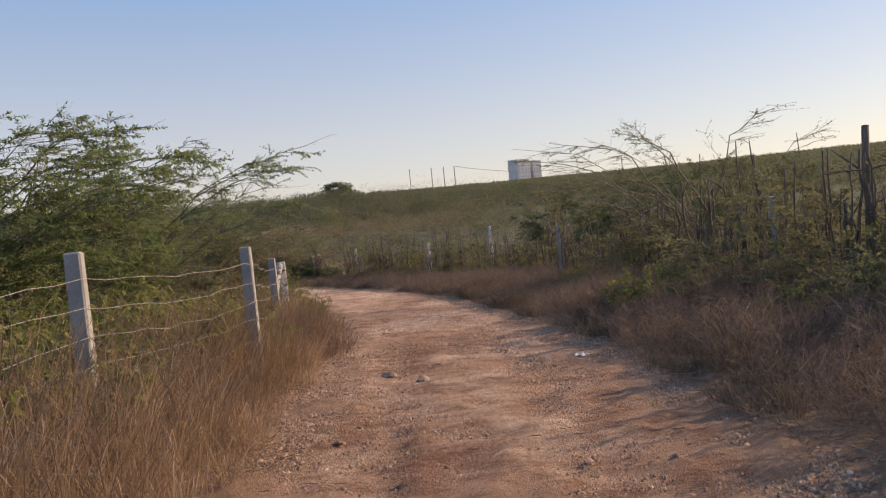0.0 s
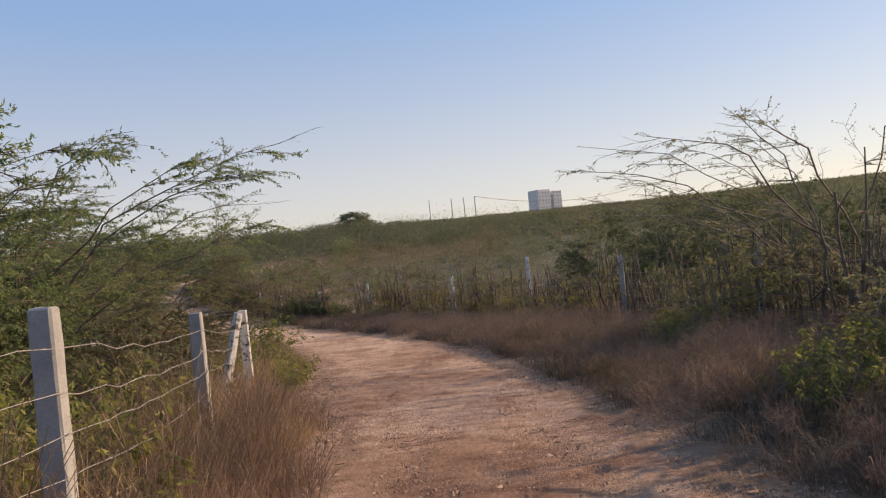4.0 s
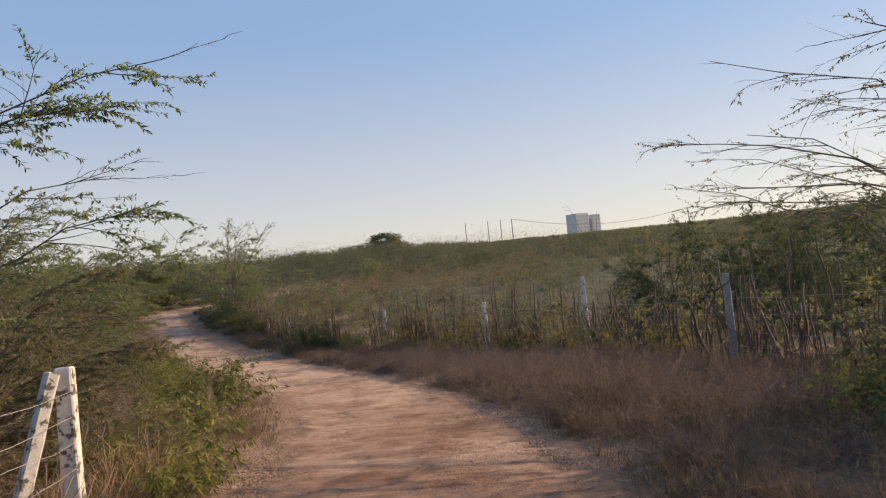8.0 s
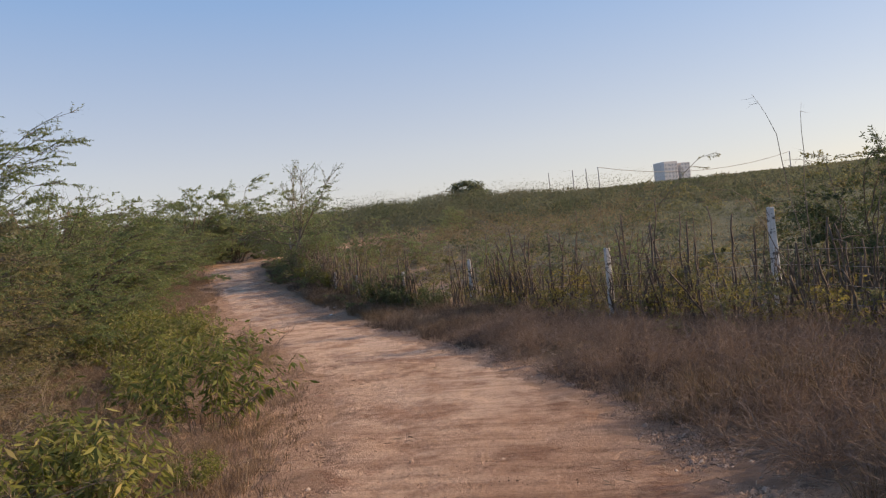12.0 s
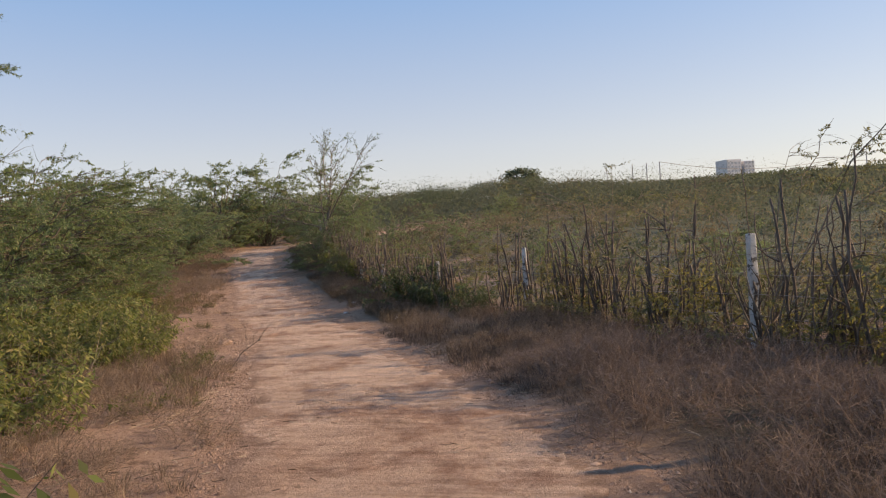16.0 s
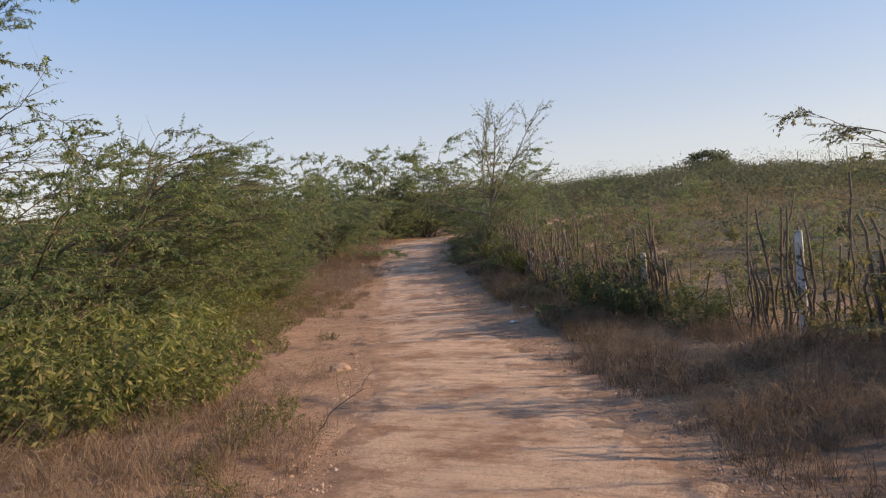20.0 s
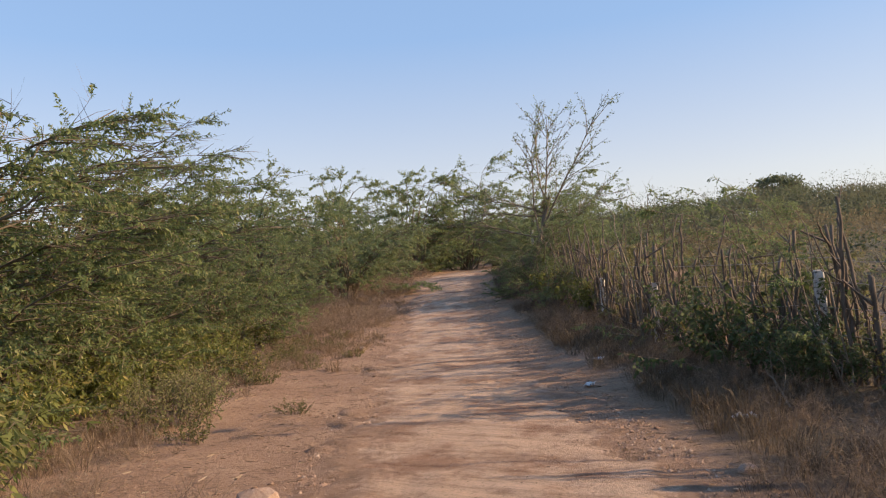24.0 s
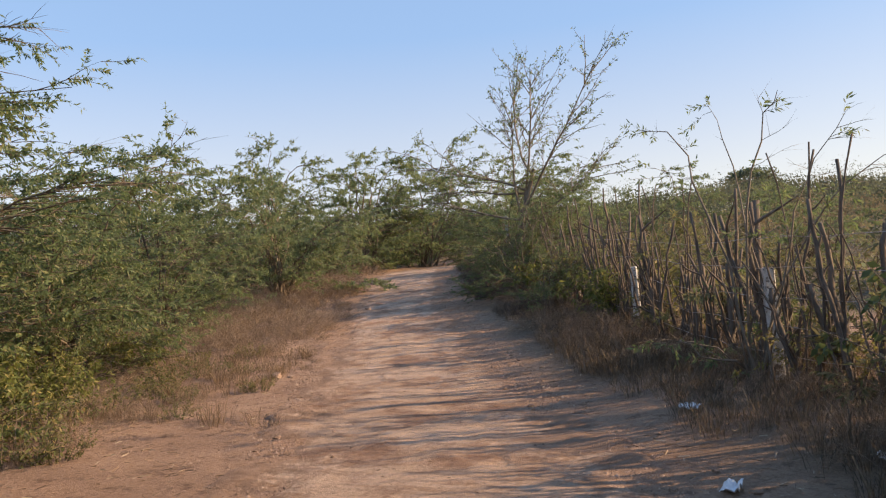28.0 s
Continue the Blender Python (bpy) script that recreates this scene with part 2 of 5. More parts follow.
def track_material():
    m, nt, p = nodes_of("track_dirt")
    big = noise_tex(nt, 0.5, 5, 0.65)
    base = ramp(nt, big, [(0.3, (0.37, 0.212, 0.135)), (0.45, (0.48, 0.31, 0.217)), (0.6, (0.63, 0.46, 0.355)), (0.75, (0.51, 0.36, 0.266))])
    co = nt.nodes.new("ShaderNodeTexCoord")
    sep = nt.nodes.new("ShaderNodeSeparateXYZ")
    nt.links.new(co.outputs["Object"], sep.inputs[0])
    on = nt.nodes.new("ShaderNodeMapRange")
    on.inputs[1].default_value, on.inputs[2].default_value = 17, 30
    nt.links.new(sep.outputs["Y"], on.inputs[0])
    pale = ramp(nt, big, [(0.3, (0.58, 0.415, 0.3)), (0.6, (0.68, 0.515, 0.395)), (0.75, (0.64, 0.475, 0.355))])
    base = mix(nt, on.outputs[0], base, pale)
    base = mix(nt, 1.0, base, (0.96, 0.92, 0.9), "MULTIPLY")
    grit = noise_tex(nt, 34, 8, 0.8)
    col = mix(nt, 0.6, base, ramp(nt, grit, [(0.37, (0.5, 0.43, 0.39)), (0.47, (0.97, 0.96, 0.95)), (0.62, (1.2, 1.17, 1.14))]), "MULTIPLY")
    patch = noise_tex(nt, 3.2, 7, 0.75)
    col = mix(nt, 0.75, col, ramp(nt, patch, [(0.34, (0.58, 0.5, 0.46)), (0.46, (1, 1, 1)), (0.64, (1.1, 1.08, 1.06))]), "MULTIPLY")
    # Broad darker reddish blotches.
    blotch = noise_tex(nt, 1.15, 6, 0.7)
    col = mix(nt, 0.85, col, ramp(nt, blotch, [(0.38, (0.52, 0.4, 0.34)), (0.52, (1, 1, 1))]), "MULTIPLY")
    # Dark streaks across the track, painted in for the thin fence-stick shadows.
    shadow_streak = noise_tex(nt, 1.3, 6, 0.7, (0.6, 6.0, 1.0))
    col = mix(nt, 0.75, col, ramp(nt, shadow_streak, [(0.36, (0.62, 0.55, 0.5)), (0.52, (1, 1, 1)), (0.66, (1.12, 1.1, 1.08))]), "MULTIPLY")
    rim = nt.nodes.new("ShaderNodeAttribute")          # crumbles into red soil and litter at its edges
    rim.attribute_name = "rim"
    frayed = nt.nodes.new("ShaderNodeMath")
    frayed.operation = "ADD"
    nt.links.new(rim.outputs["Fac"], frayed.inputs[0])
    nt.links.new(ramp(nt, noise_tex(nt, 2.6, 7, 0.75), [(0.3, (0, 0, 0)), (0.7, (1, 1, 1))]), frayed.inputs[1])
    soil = ramp(nt, patch, [(0.3, (0.2, 0.125, 0.08)), (0.5, (0.36, 0.22, 0.145)), (0.7, (0.46, 0.3, 0.205))])
    col = mix(nt, ramp(nt, frayed.outputs[0], [(0.78, (0, 0, 0)), (0.98, (1, 1, 1))]), col, soil)
    nt.links.new(col, p.inputs["Base Color"])
    p.inputs["Roughness"].default_value = 0.97
    h = grit
    for other, k in ((patch, 1.2), (shadow_streak, 0.5)):
        add = nt.nodes.new("ShaderNodeMath")
        add.operation = "MULTIPLY_ADD"
        nt.links.new(other, add.inputs[0])
        add.inputs[1].default_value = k
        nt.links.new(h, add.inputs[2])
        h = add.outputs[0]
    bump(nt, p, h, 1.0, 0.06)
    return m


M_TRACK = track_material()


# ---- mesh helpers ----
class Soup:
    """Vertices and faces gathered as arrays, and made into one mesh."""

    def __init__(self):
        self.v, self.q, self.t, self.n = [], [], [], 0

    def add(self, v, quads=None, tris=None):
        v = np.asarray(v, float).reshape(-1, 3)
        if quads is not None:
            self.q.append(np.asarray(quads).reshape(-1, 4) + self.n)
        if tris is not None:
            self.t.append(np.asarray(tris).reshape(-1, 3) + self.n)
        self.v.append(v)
        self.n += len(v)

    def mesh(self, name, material, smooth=False):
        me = bpy.data.meshes.new(name)
        v = np.concatenate(self.v).astype(np.float32)
        q = np.concatenate(self.q) if self.q else np.zeros((0, 4), int)
        t = np.concatenate(self.t) if self.t else np.zeros((0, 3), int)
        me.vertices.add(len(v))
        me.vertices.foreach_set("co", v.ravel())
        me.loops.add(q.size + t.size)
        me.loops.foreach_set("vertex_index", np.concatenate([q.ravel(), t.ravel()]).astype(np.int32))
        me.polygons.add(len(q) + len(t))
        me.polygons.foreach_set("loop_start", np.concatenate([np.arange(len(q)) * 4, q.size + np.arange(len(t)) * 3]).astype(np.int32))
        me.update(calc_edges=True)
        if smooth:
            me.polygons.foreach_set("use_smooth", np.ones(len(q) + len(t), bool))
        me.materials.append(material)
        return me


def unit(a):
    return a / np.maximum(np.linalg.norm(a, axis=-1, keepdims=True), 1e-9)


def tubes(soup, pts, rad, sides):
    """Tapered tubes along N lines of K points."""
    pts, rad = np.asarray(pts, float), np.asarray(rad, float)
    n, k = pts.shape[:2]
    tan = unit(np.gradient(pts, axis=1))
    ref = np.where(np.abs(tan[..., 2:3]) > 0.9, np.array([1.0, 0, 0]), np.array([0, 0, 1.0]))
    a = unit(np.cross(tan, ref))
    b = np.cross(tan, a)
    ang = np.arange(sides) * 2 * np.pi / sides
    ring = a[:, :, None] * np.cos(ang)[:, None] + b[:, :, None] * np.sin(ang)[:, None]
    v = pts[:, :, None] + ring * rad[:, :, None, None]
    i = np.arange(n * k * sides).reshape(n, k, sides)
    j = np.roll(i, -1, axis=2)
    soup.add(v, np.stack([i[:, :-1], j[:, :-1], j[:, 1:], i[:, 1:]], -1))


def ribbons(soup, pts, wid, rng):
    """Thin twigs: flat tapering strips turned at random."""
    n, k = pts.shape[:2]
    side = unit(np.cross(unit(pts[:, -1] - pts[:, 0]), rng.normal(size=(n, 3))))
    half = side[:, None] * np.asarray(wid)[None, :, None]
    v = np.stack([pts - half, pts + half], 2)
    i = np.arange(n * k * 2).reshape(n, k, 2)
    soup.add(v, np.stack([i[:, :-1, 0], i[:, :-1, 1], i[:, 1:, 1], i[:, 1:, 0]], -1))


def leaves(soup, at, way, length, width, rng):
    """Pointed leaves: one four-cornered face each."""
    side = unit(np.cross(way, rng.normal(size=at.shape)))
    length, width = np.reshape(length, (-1, 1)), np.reshape(width, (-1, 1))
    mid = at + way * length * 0.45
    v = np.stack([at, mid + side * width / 2, at + way * length, mid - side * width / 2], 1)
    soup.add(v, np.arange(len(at) * 4).reshape(-1, 4))


def grow(at, way, length, k, droop, jitter, rng):
    """Lines of k points that set out from at and bend down as they go."""
    p, d = at.copy(), unit(way)
    out = [p.copy()]
    step = np.reshape(length, (-1, 1)) / (k - 1)
    for _ in range(k - 1):
        d = unit(d + rng.normal(size=d.shape) * jitter + np.array([0, 0, -droop]))
        p = p + d * step
        out.append(p.copy())
    return np.stack(out, 1)


def along(lines, per, lo, hi, rng, lean=1.0):
    """Points and directions taken at random on each line, with lean under 1 more of them towards its end."""
    n, k = lines.shape[:2]
    t = (lo + (hi - lo) * rng.random((n, per)) ** lean) * (k - 1)
    i = np.minimum(t.astype(int), k - 2)
    f = (t - i)[..., None]
    row = np.arange(n)[:, None]
    a, b = lines[row, i], lines[row, i + 1]
    return (a + (b - a) * f).reshape(-1, 3), unit(b - a).reshape(-1, 3), (t / (k - 1)).reshape(-1)


def aside(way, angle, up, rng):
    """Directions turned away from way by about angle (radians)."""
    perp = unit(np.cross(way, rng.normal(size=way.shape)))
    return unit(way * np.cos(angle) + perp * np.sin(angle) + np.array([0, 0, up]))


def thing(name, label, category, at=(0, 0, 0), group="", kind="", turn=0.0, size=1.0):
    ob = new(name)
    ob.empty_display_size = 0.2
    ob.matrix_world = pose(*at, 0, 0, turn) @ Matrix.Scale(size, 4)
    return tagged(ob, label, category, group, kind)


def part(name, data, parent, label="", material=None):
    if isinstance(data, bmesh.types.BMesh):
        me = bpy.data.meshes.new(name)
        data.to_mesh(me)
        data.free()
        data = me
    if material:
        data.materials.append(material)
    ob = new(name, data)
    ob.parent = parent
    return tagged(ob, label) if label else ob


# ---- the lie of the land ----
PROF_Y = np.array([-400, -20, 0, 14.7, 19.4, 23.2, 28, 34.8, 40.6, 44, 52.2, 61, 70, 100, 160, 350, 500, 3000])
PROF_Z = np.array([3.0, 0.2, 0, -0.39, -0.62, -0.73, -0.86, -1.0, -1.03, -0.85, -0.07, 0.9, 1.25, 4.0, 6.5, 16.0, 18.0, 10.0])
_fy = np.arange(-450, 3050, 0.5)
_fz = np.interp(_fy, PROF_Y, PROF_Z)
_fz = np.convolve(np.pad(_fz, 6, mode="edge"), np.ones(13) / 13, "valid")

TRACK = np.array([  # x, y of the middle, half width
    (0.3, -12, 1.7), (0.25, 0, 1.6), (0.25, 5, 1.7), (0.2, 9, 1.75), (-0.35, 13, 1.55), (-1.0, 17, 1.65), (-1.75, 21, 1.65),
    (-2.9, 24.5, 1.55), (-4.6, 28.3, 1.5), (-7.0, 32.5, 1.4), (-9.7, 37, 1.35), (-12.5, 41.3, 1.3), (-15.4, 46, 1.25),
    (-18.4, 51, 1.2), (-21.5, 56.5, 1.25), (-24.1, 61.5, 1.45), (-25.0, 65.5, 1.5), (-23.5, 70, 1.5), (-19, 75, 1.5)])
_s = np.concatenate([[0], np.cumsum(np.hypot(*np.diff(TRACK[:, :2], axis=0).T))])
_ss = np.arange(0, _s[-1], 0.2)
LINE = np.stack([np.interp(_ss, _s, TRACK[:, i]) for i in range(3)], 1)
for _c in range(3):
    LINE[:, _c] = np.convolve(np.pad(LINE[:, _c], 12, mode="reflect", reflect_type="odd"), np.ones(25) / 25, "valid")
_dir = np.gradient(LINE[:, :2], axis=0)
_dir /= np.linalg.norm(_dir, axis=1, keepdims=True)
_right = np.stack([_dir[:, 1], -_dir[:, 0]], 1)


def off_track(x, y):
    """Metres beyond the track's edge (negative on it) and the side (+1 right, -1 left)."""
    x, y = np.atleast_1d(x), np.atleast_1d(y)
    best = np.full(x.shape, 1e9)
    idx = np.zeros(x.shape, int)
    for i in range(0, len(LINE), 4):
        d = (x - LINE[i, 0]) ** 2 + (y - LINE[i, 1]) ** 2
        m = d < best
        best[m], idx[m] = d[m], i
    lat = (x - LINE[idx, 0]) * _right[idx, 0] + (y - LINE[idx, 1]) * _right[idx, 1]
    return np.sqrt(best) - LINE[idx, 2], np.sign(lat + 1e-9), idx


_lattice = np.random.default_rng(99).random((256, 256))


def cloud(x, y, size):
    """Smooth random relief from 0 to 1 with bumps of the given size."""
    x, y = np.asarray(x) / size, np.asarray(y) / size
    i, j = np.floor(x).astype(int), np.floor(y).astype(int)
    u, v = x - i, y - j
    u, v = u * u * (3 - 2 * u), v * v * (3 - 2 * v)
    g = lambda a, b: _lattice[a % 256, b % 256]
    return (g(i, j) * (1 - u) + g(i + 1, j) * u) * (1 - v) + (g(i, j + 1) * (1 - u) + g(i + 1, j + 1) * u) * v


def lumps(x, y):
    return (cloud(x, y, 2.1) - 0.5) * 0.16 + (cloud(x, y, 0.7) - 0.5) * 0.07


def lie(x, y):
    """Height of the ground, bare of lumps."""
    q = np.maximum(y, np.hypot(np.asarray(x) * 0.9, y) - 12)
    return np.interp(q, _fy, _fz)


def ground_z(x, y):
    o = off_track(x, y)[0]
    rise = np.clip(o / 2.0, 0, 1)
    return lie(x, y) + lumps(np.asarray(x), np.asarray(y)) * rise + 0.08 * np.clip(o / 1.5, 0, 1)


# ground: one sheet to the horizon
def build_ground():
    def axis(lo, hi, fine, far):
        a = [np.arange(lo, hi + 1e-6, fine)]
        left, right, w = lo, hi, fine
        lo_l, hi_l = [], []
        while right < far:
            w *= 1.22
            right += w
            left -= w
            hi_l.append(right)
            lo_l.append(left)
        return np.concatenate([np.array(lo_l[::-1]), a[0], np.array(hi_l)])
    xs, ys = axis(-32, 12, 0.3, 2800), axis(-8, 66, 0.3, 2800)
    gx, gy = np.meshgrid(xs, ys)
    o = off_track(gx.ravel(), gy.ravel())[0].reshape(gx.shape)
    z = lie(gx, gy) + lumps(gx, gy) * np.clip(o / 2, 0, 1) + 0.08 * np.clip(o / 1.5, 0, 1)
    z -= 0.09 * np.clip((-o - 0.35) / 0.3, 0, 1)
    s = Soup()
    i = np.arange(gx.size).reshape(gx.shape)
    s.add(np.stack([gx, gy, z], -1), np.stack([i[:-1, :-1], i[:-1, 1:], i[1:, 1:], i[1:, :-1]], -1))
    me = s.mesh("ground", M_SOIL, True)
    right = off_track(gx.ravel(), gy.ravel())[1].reshape(gx.shape) > 0
    # Starts sooner on the right, where the litter tone also carries the verge's shade.
    lit = np.where(right, np.clip((o - 0.1) / 0.9, 0, 1), np.clip((o - 1.8) / 3.0, 0, 1)) * np.clip(cloud(gx, gy, 1.7) * 1.6 - 0.1 + np.clip((o - 6) / 6, 0, 1), 0, 1)
    me.attributes.new("litter", "FLOAT", "POINT").data.foreach_set("value", lit.ravel().astype(np.float32))
    me.attributes.new("herbs", "FLOAT", "POINT").data.foreach_set("value", np.clip((o - 9) / 8, 0, 1).ravel().astype(np.float32))
    tagged(new("ground", me), "reddish dry soil under the scrub, littered with straw", "ground", kind="structure")


build_ground()


# the dirt track: its own crust with ruts, on the ground
def build_track():
    soup, rims = Soup(), []
    for s0, s1, ds, nw in ((0, 8, 0.25, 30), (8, 72, 0.075, 60), (72, _ss[-1] - 0.01, 0.3, 24)):
        ss = np.append(np.arange(s0, s1, ds), s1)[:, None]
        w = np.linspace(-1.5, 1.5, nw)[None]
        mid = [np.interp(ss, _ss, c) for c in (LINE[:, 0], LINE[:, 1], LINE[:, 2], _right[:, 0], _right[:, 1])]
        x, y = mid[0] + mid[3] * mid[2] * w, mid[1] + mid[4] * mid[2] * w
        o = (np.abs(w) - 1) * mid[2]
        z = lie(x, y) + lumps(x, y) * np.clip(o / 2, 0, 1) + 0.08 * np.clip(o / 1.5, 0, 1)
        wild = np.clip((26 - ss) / 12, 0.25, 1.0)          # the first stretch is rougher
        ruts = -0.04 * np.exp(-((w + 0.45) / 0.14) ** 2) - 0.035 * np.exp(-((w - 0.4) / 0.15) ** 2)
        rough = (cloud(x, y, 0.9) - 0.5) * 0.05 + (cloud(x, y, 0.33) - 0.5) * 0.04 + (cloud(x + 9, y, 0.13) - 0.5) * 0.035
        clods = np.maximum(cloud(x, y + 5, 0.16) - 0.68, 0) * 0.16 * np.clip(cloud(x, y, 1.7) * 2 - 0.5, 0, 1)
        edge = np.clip((o + 0.55) / 0.8, 0, 1)
        ragged = (cloud(x, y, 0.55) - 0.5) * 0.10 + (cloud(x, y, 0.2) - 0.5) * 0.07
        z = z + 0.014 + ruts * np.clip((30 - ss) / 15, 0.15, 1.0) + (rough * 1.3 + clods * 1.6) * wild * (1 - edge * 0.5) + edge * (ragged - 0.02) - np.clip((o - 0.1) / 0.4, 0, 1) * 0.12
        rims.append(np.clip((o + 0.75) / 1.1, 0, 1).ravel())
        i = np.arange(z.size).reshape(z.shape)
        soup.add(np.stack([x, y, z], -1), np.stack([i[:-1, :-1], i[:-1, 1:], i[1:, 1:], i[1:, :-1]], -1))
    me = soup.mesh("road", M_TRACK, True)
    me.attributes.new("rim", "FLOAT", "POINT").data.foreach_set("value", np.concatenate(rims).astype(np.float32))
    tagged(new("road", me), "pinkish compacted dirt track with shallow wheel ruts", "dirt track", kind="structure")


build_track()


def on_ground(x, y):
    return float(ground_z(np.array([x]), np.array([y]))[0])


# ---- plants ----
def feather_shrub(seed, height=3.2, stems=9, branches=9, twigs=7, sprays=13, leaf=0.06, bare=0.0, low=0.2, sides=5, tips=None, length=1.0, wide=0.27, spread=0.62, layered=0.8, sweep=0.0):
    """Thorny shrub: stems rise and arch over to level tips, with level side sprays. tips: where further stems end, from the foot."""
    rng = np.random.default_rng(seed)
    wood, leaf_soup = Soup(), Soup()
    az = np.arange(stems) * 2.4 + rng.uniform(0, 1.0, stems)
    rr = np.sqrt(rng.uniform(0.04, 1.0, stems))
    hz = height * (1 - 0.55 * rr ** 2) * rng.uniform(0.7, 1.05, stems)
    hz[::4] *= 0.5
    hz[1::5] *= 0.3
    rr[1::5] = np.maximum(rr[1::5], 0.7)
    ends = np.stack([np.cos(az) * rr * spread * height, np.sin(az) * rr * spread * height, hz], 1)
    ends[:, 0] += sweep * hz
    if tips is not None:
        ends = np.concatenate([ends, np.array(tips, float)])
    n = len(ends)
    t = np.linspace(0, 1, 9)[None, :, None]
    foot = rng.normal(size=(n, 3)) * np.array([0.12, 0.12, 0.0]) - np.array([0, 0, 0.08])
    mid = foot * 0.5 + ends * np.array([0.32, 0.32, 0.0]) + np.array([0, 0, 1.0]) * (ends[:, 2:3] * rng.uniform(0.75, 1.05, (n, 1)))
    main = foot[:, None] * (1 - t) ** 2 + mid[:, None] * 2 * t * (1 - t) + ends[:, None] * t ** 2
    main[:, 1:-1] += rng.normal(size=main[:, 1:-1].shape) * 0.02 * height
    r0 = height * 0.008
    tubes(wood, main, np.linspace(1, 0.16, 9)[None] * r0 * rng.uniform(0.7, 1.2, (n, 1)), sides)
    p, w, f = along(main, branches, low, 0.98, rng, 0.72)
    flat = np.array([1, 1, 1 - layered])
    away = unit(p * np.array([1, 1, 0]) + rng.normal(size=p.shape) * 0.15)
    d = unit(w * flat * 0.5 + away * flat * 0.5 + rng.normal(size=p.shape) * flat * 0.42 + np.array([sweep * 1.1, 0, 0.13]))
    b = grow(p, d, length * height * rng.uniform(0.2, 0.42, len(p)) * (1.1 - 0.45 * f), 6, 0.035, 0.09, rng)
    tubes(wood, b, np.linspace(1, 0.2, 6)[None] * r0 * 0.26 * np.ones((len(p), 1)), 3)
    b = np.concatenate([b, main[:, 3:]], 0)
    p, w, _ = along(b, twigs, 0.1, 1.0, rng)
    d = unit(w * 0.9 + rng.normal(size=p.shape) * flat * 0.55 + np.array([0, 0, 0.06]))
    tw = grow(p, d, height * rng.uniform(0.055, 0.14, len(p)), 4, 0.06, 0.12, rng)
    ribbons(wood, tw[:, ::3] if sides < 4 else tw, np.array([1, 0.3] if sides < 4 else [1, 0.8, 0.6, 0.3]) * r0 * 0.13, rng)
    full = np.repeat(rng.choice([0.12, 0.55, 1.0], len(b), p=[0.3, 0.25, 0.45]), twigs)          # some boughs leafy, some nearly bare
    keep = tw[rng.random(len(tw)) < full * (1 - bare)]
    if len(keep):
        p, w, _ = along(keep, int(sprays * 1.45), 0.03, 1.0, rng)
        d = unit(aside(w, rng.uniform(0.6, 1.2, (len(p), 1)), -0.35, rng))
        leaves(leaf_soup, p, d, leaf * rng.uniform(0.6, 1.5, len(p)), leaf * wide * rng.uniform(0.75, 1.25, len(p)), rng)
    return wood, leaf_soup


def leaf_bush(seed, height=1.0, spread=0.7, stems=26, per=40, size=0.085, width=0.42):
    """Leafy low shrub with hanging, pointed leaves."""
    rng = np.random.default_rng(seed)
    wood, leaf_soup = Soup(), Soup()
    az, rr = rng.uniform(0, 2 * np.pi, stems), np.sqrt(rng.random(stems)) * spread * 0.45
    base = np.stack([np.cos(az) * rr, np.sin(az) * rr, np.full(stems, -0.05)], 1)
    el = rng.uniform(0.8, 1.45, stems)
    d = np.stack([np.cos(az) * np.cos(el), np.sin(az) * np.cos(el), np.sin(el)], 1)
    main = grow(base, d, height * rng.uniform(0.7, 1.2, stems), 6, 0.05, 0.13, rng)
    tubes(wood, main, np.linspace(1, 0.3, 6)[None] * 0.006 * np.ones((stems, 1)), 4)
    p, t, _ = along(main, 4, 0.3, 0.95, rng)
    tw = grow(p, aside(t, 0.8, 0.1, rng), height * rng.uniform(0.15, 0.3, len(p)), 4, 0.08, 0.15, rng)
    ribbons(wood, tw, np.array([1, 0.8, 0.6, 0.3]) * 0.003, rng)
    p1, t1, _ = along(main, per // 2, 0.25, 1.0, rng)
    p2, t2, _ = along(tw, max(2, per // 8), 0.1, 1.0, rng)
    p, t = np.concatenate([p1, p2]), np.concatenate([t1, t2])
    w = aside(t, rng.uniform(0.7, 1.5, (len(p), 1)), -0.9, rng)
    ln = size * rng.uniform(0.6, 1.35, len(p))
    leaves(leaf_soup, p, w, ln, ln * width, rng)
    return wood, leaf_soup


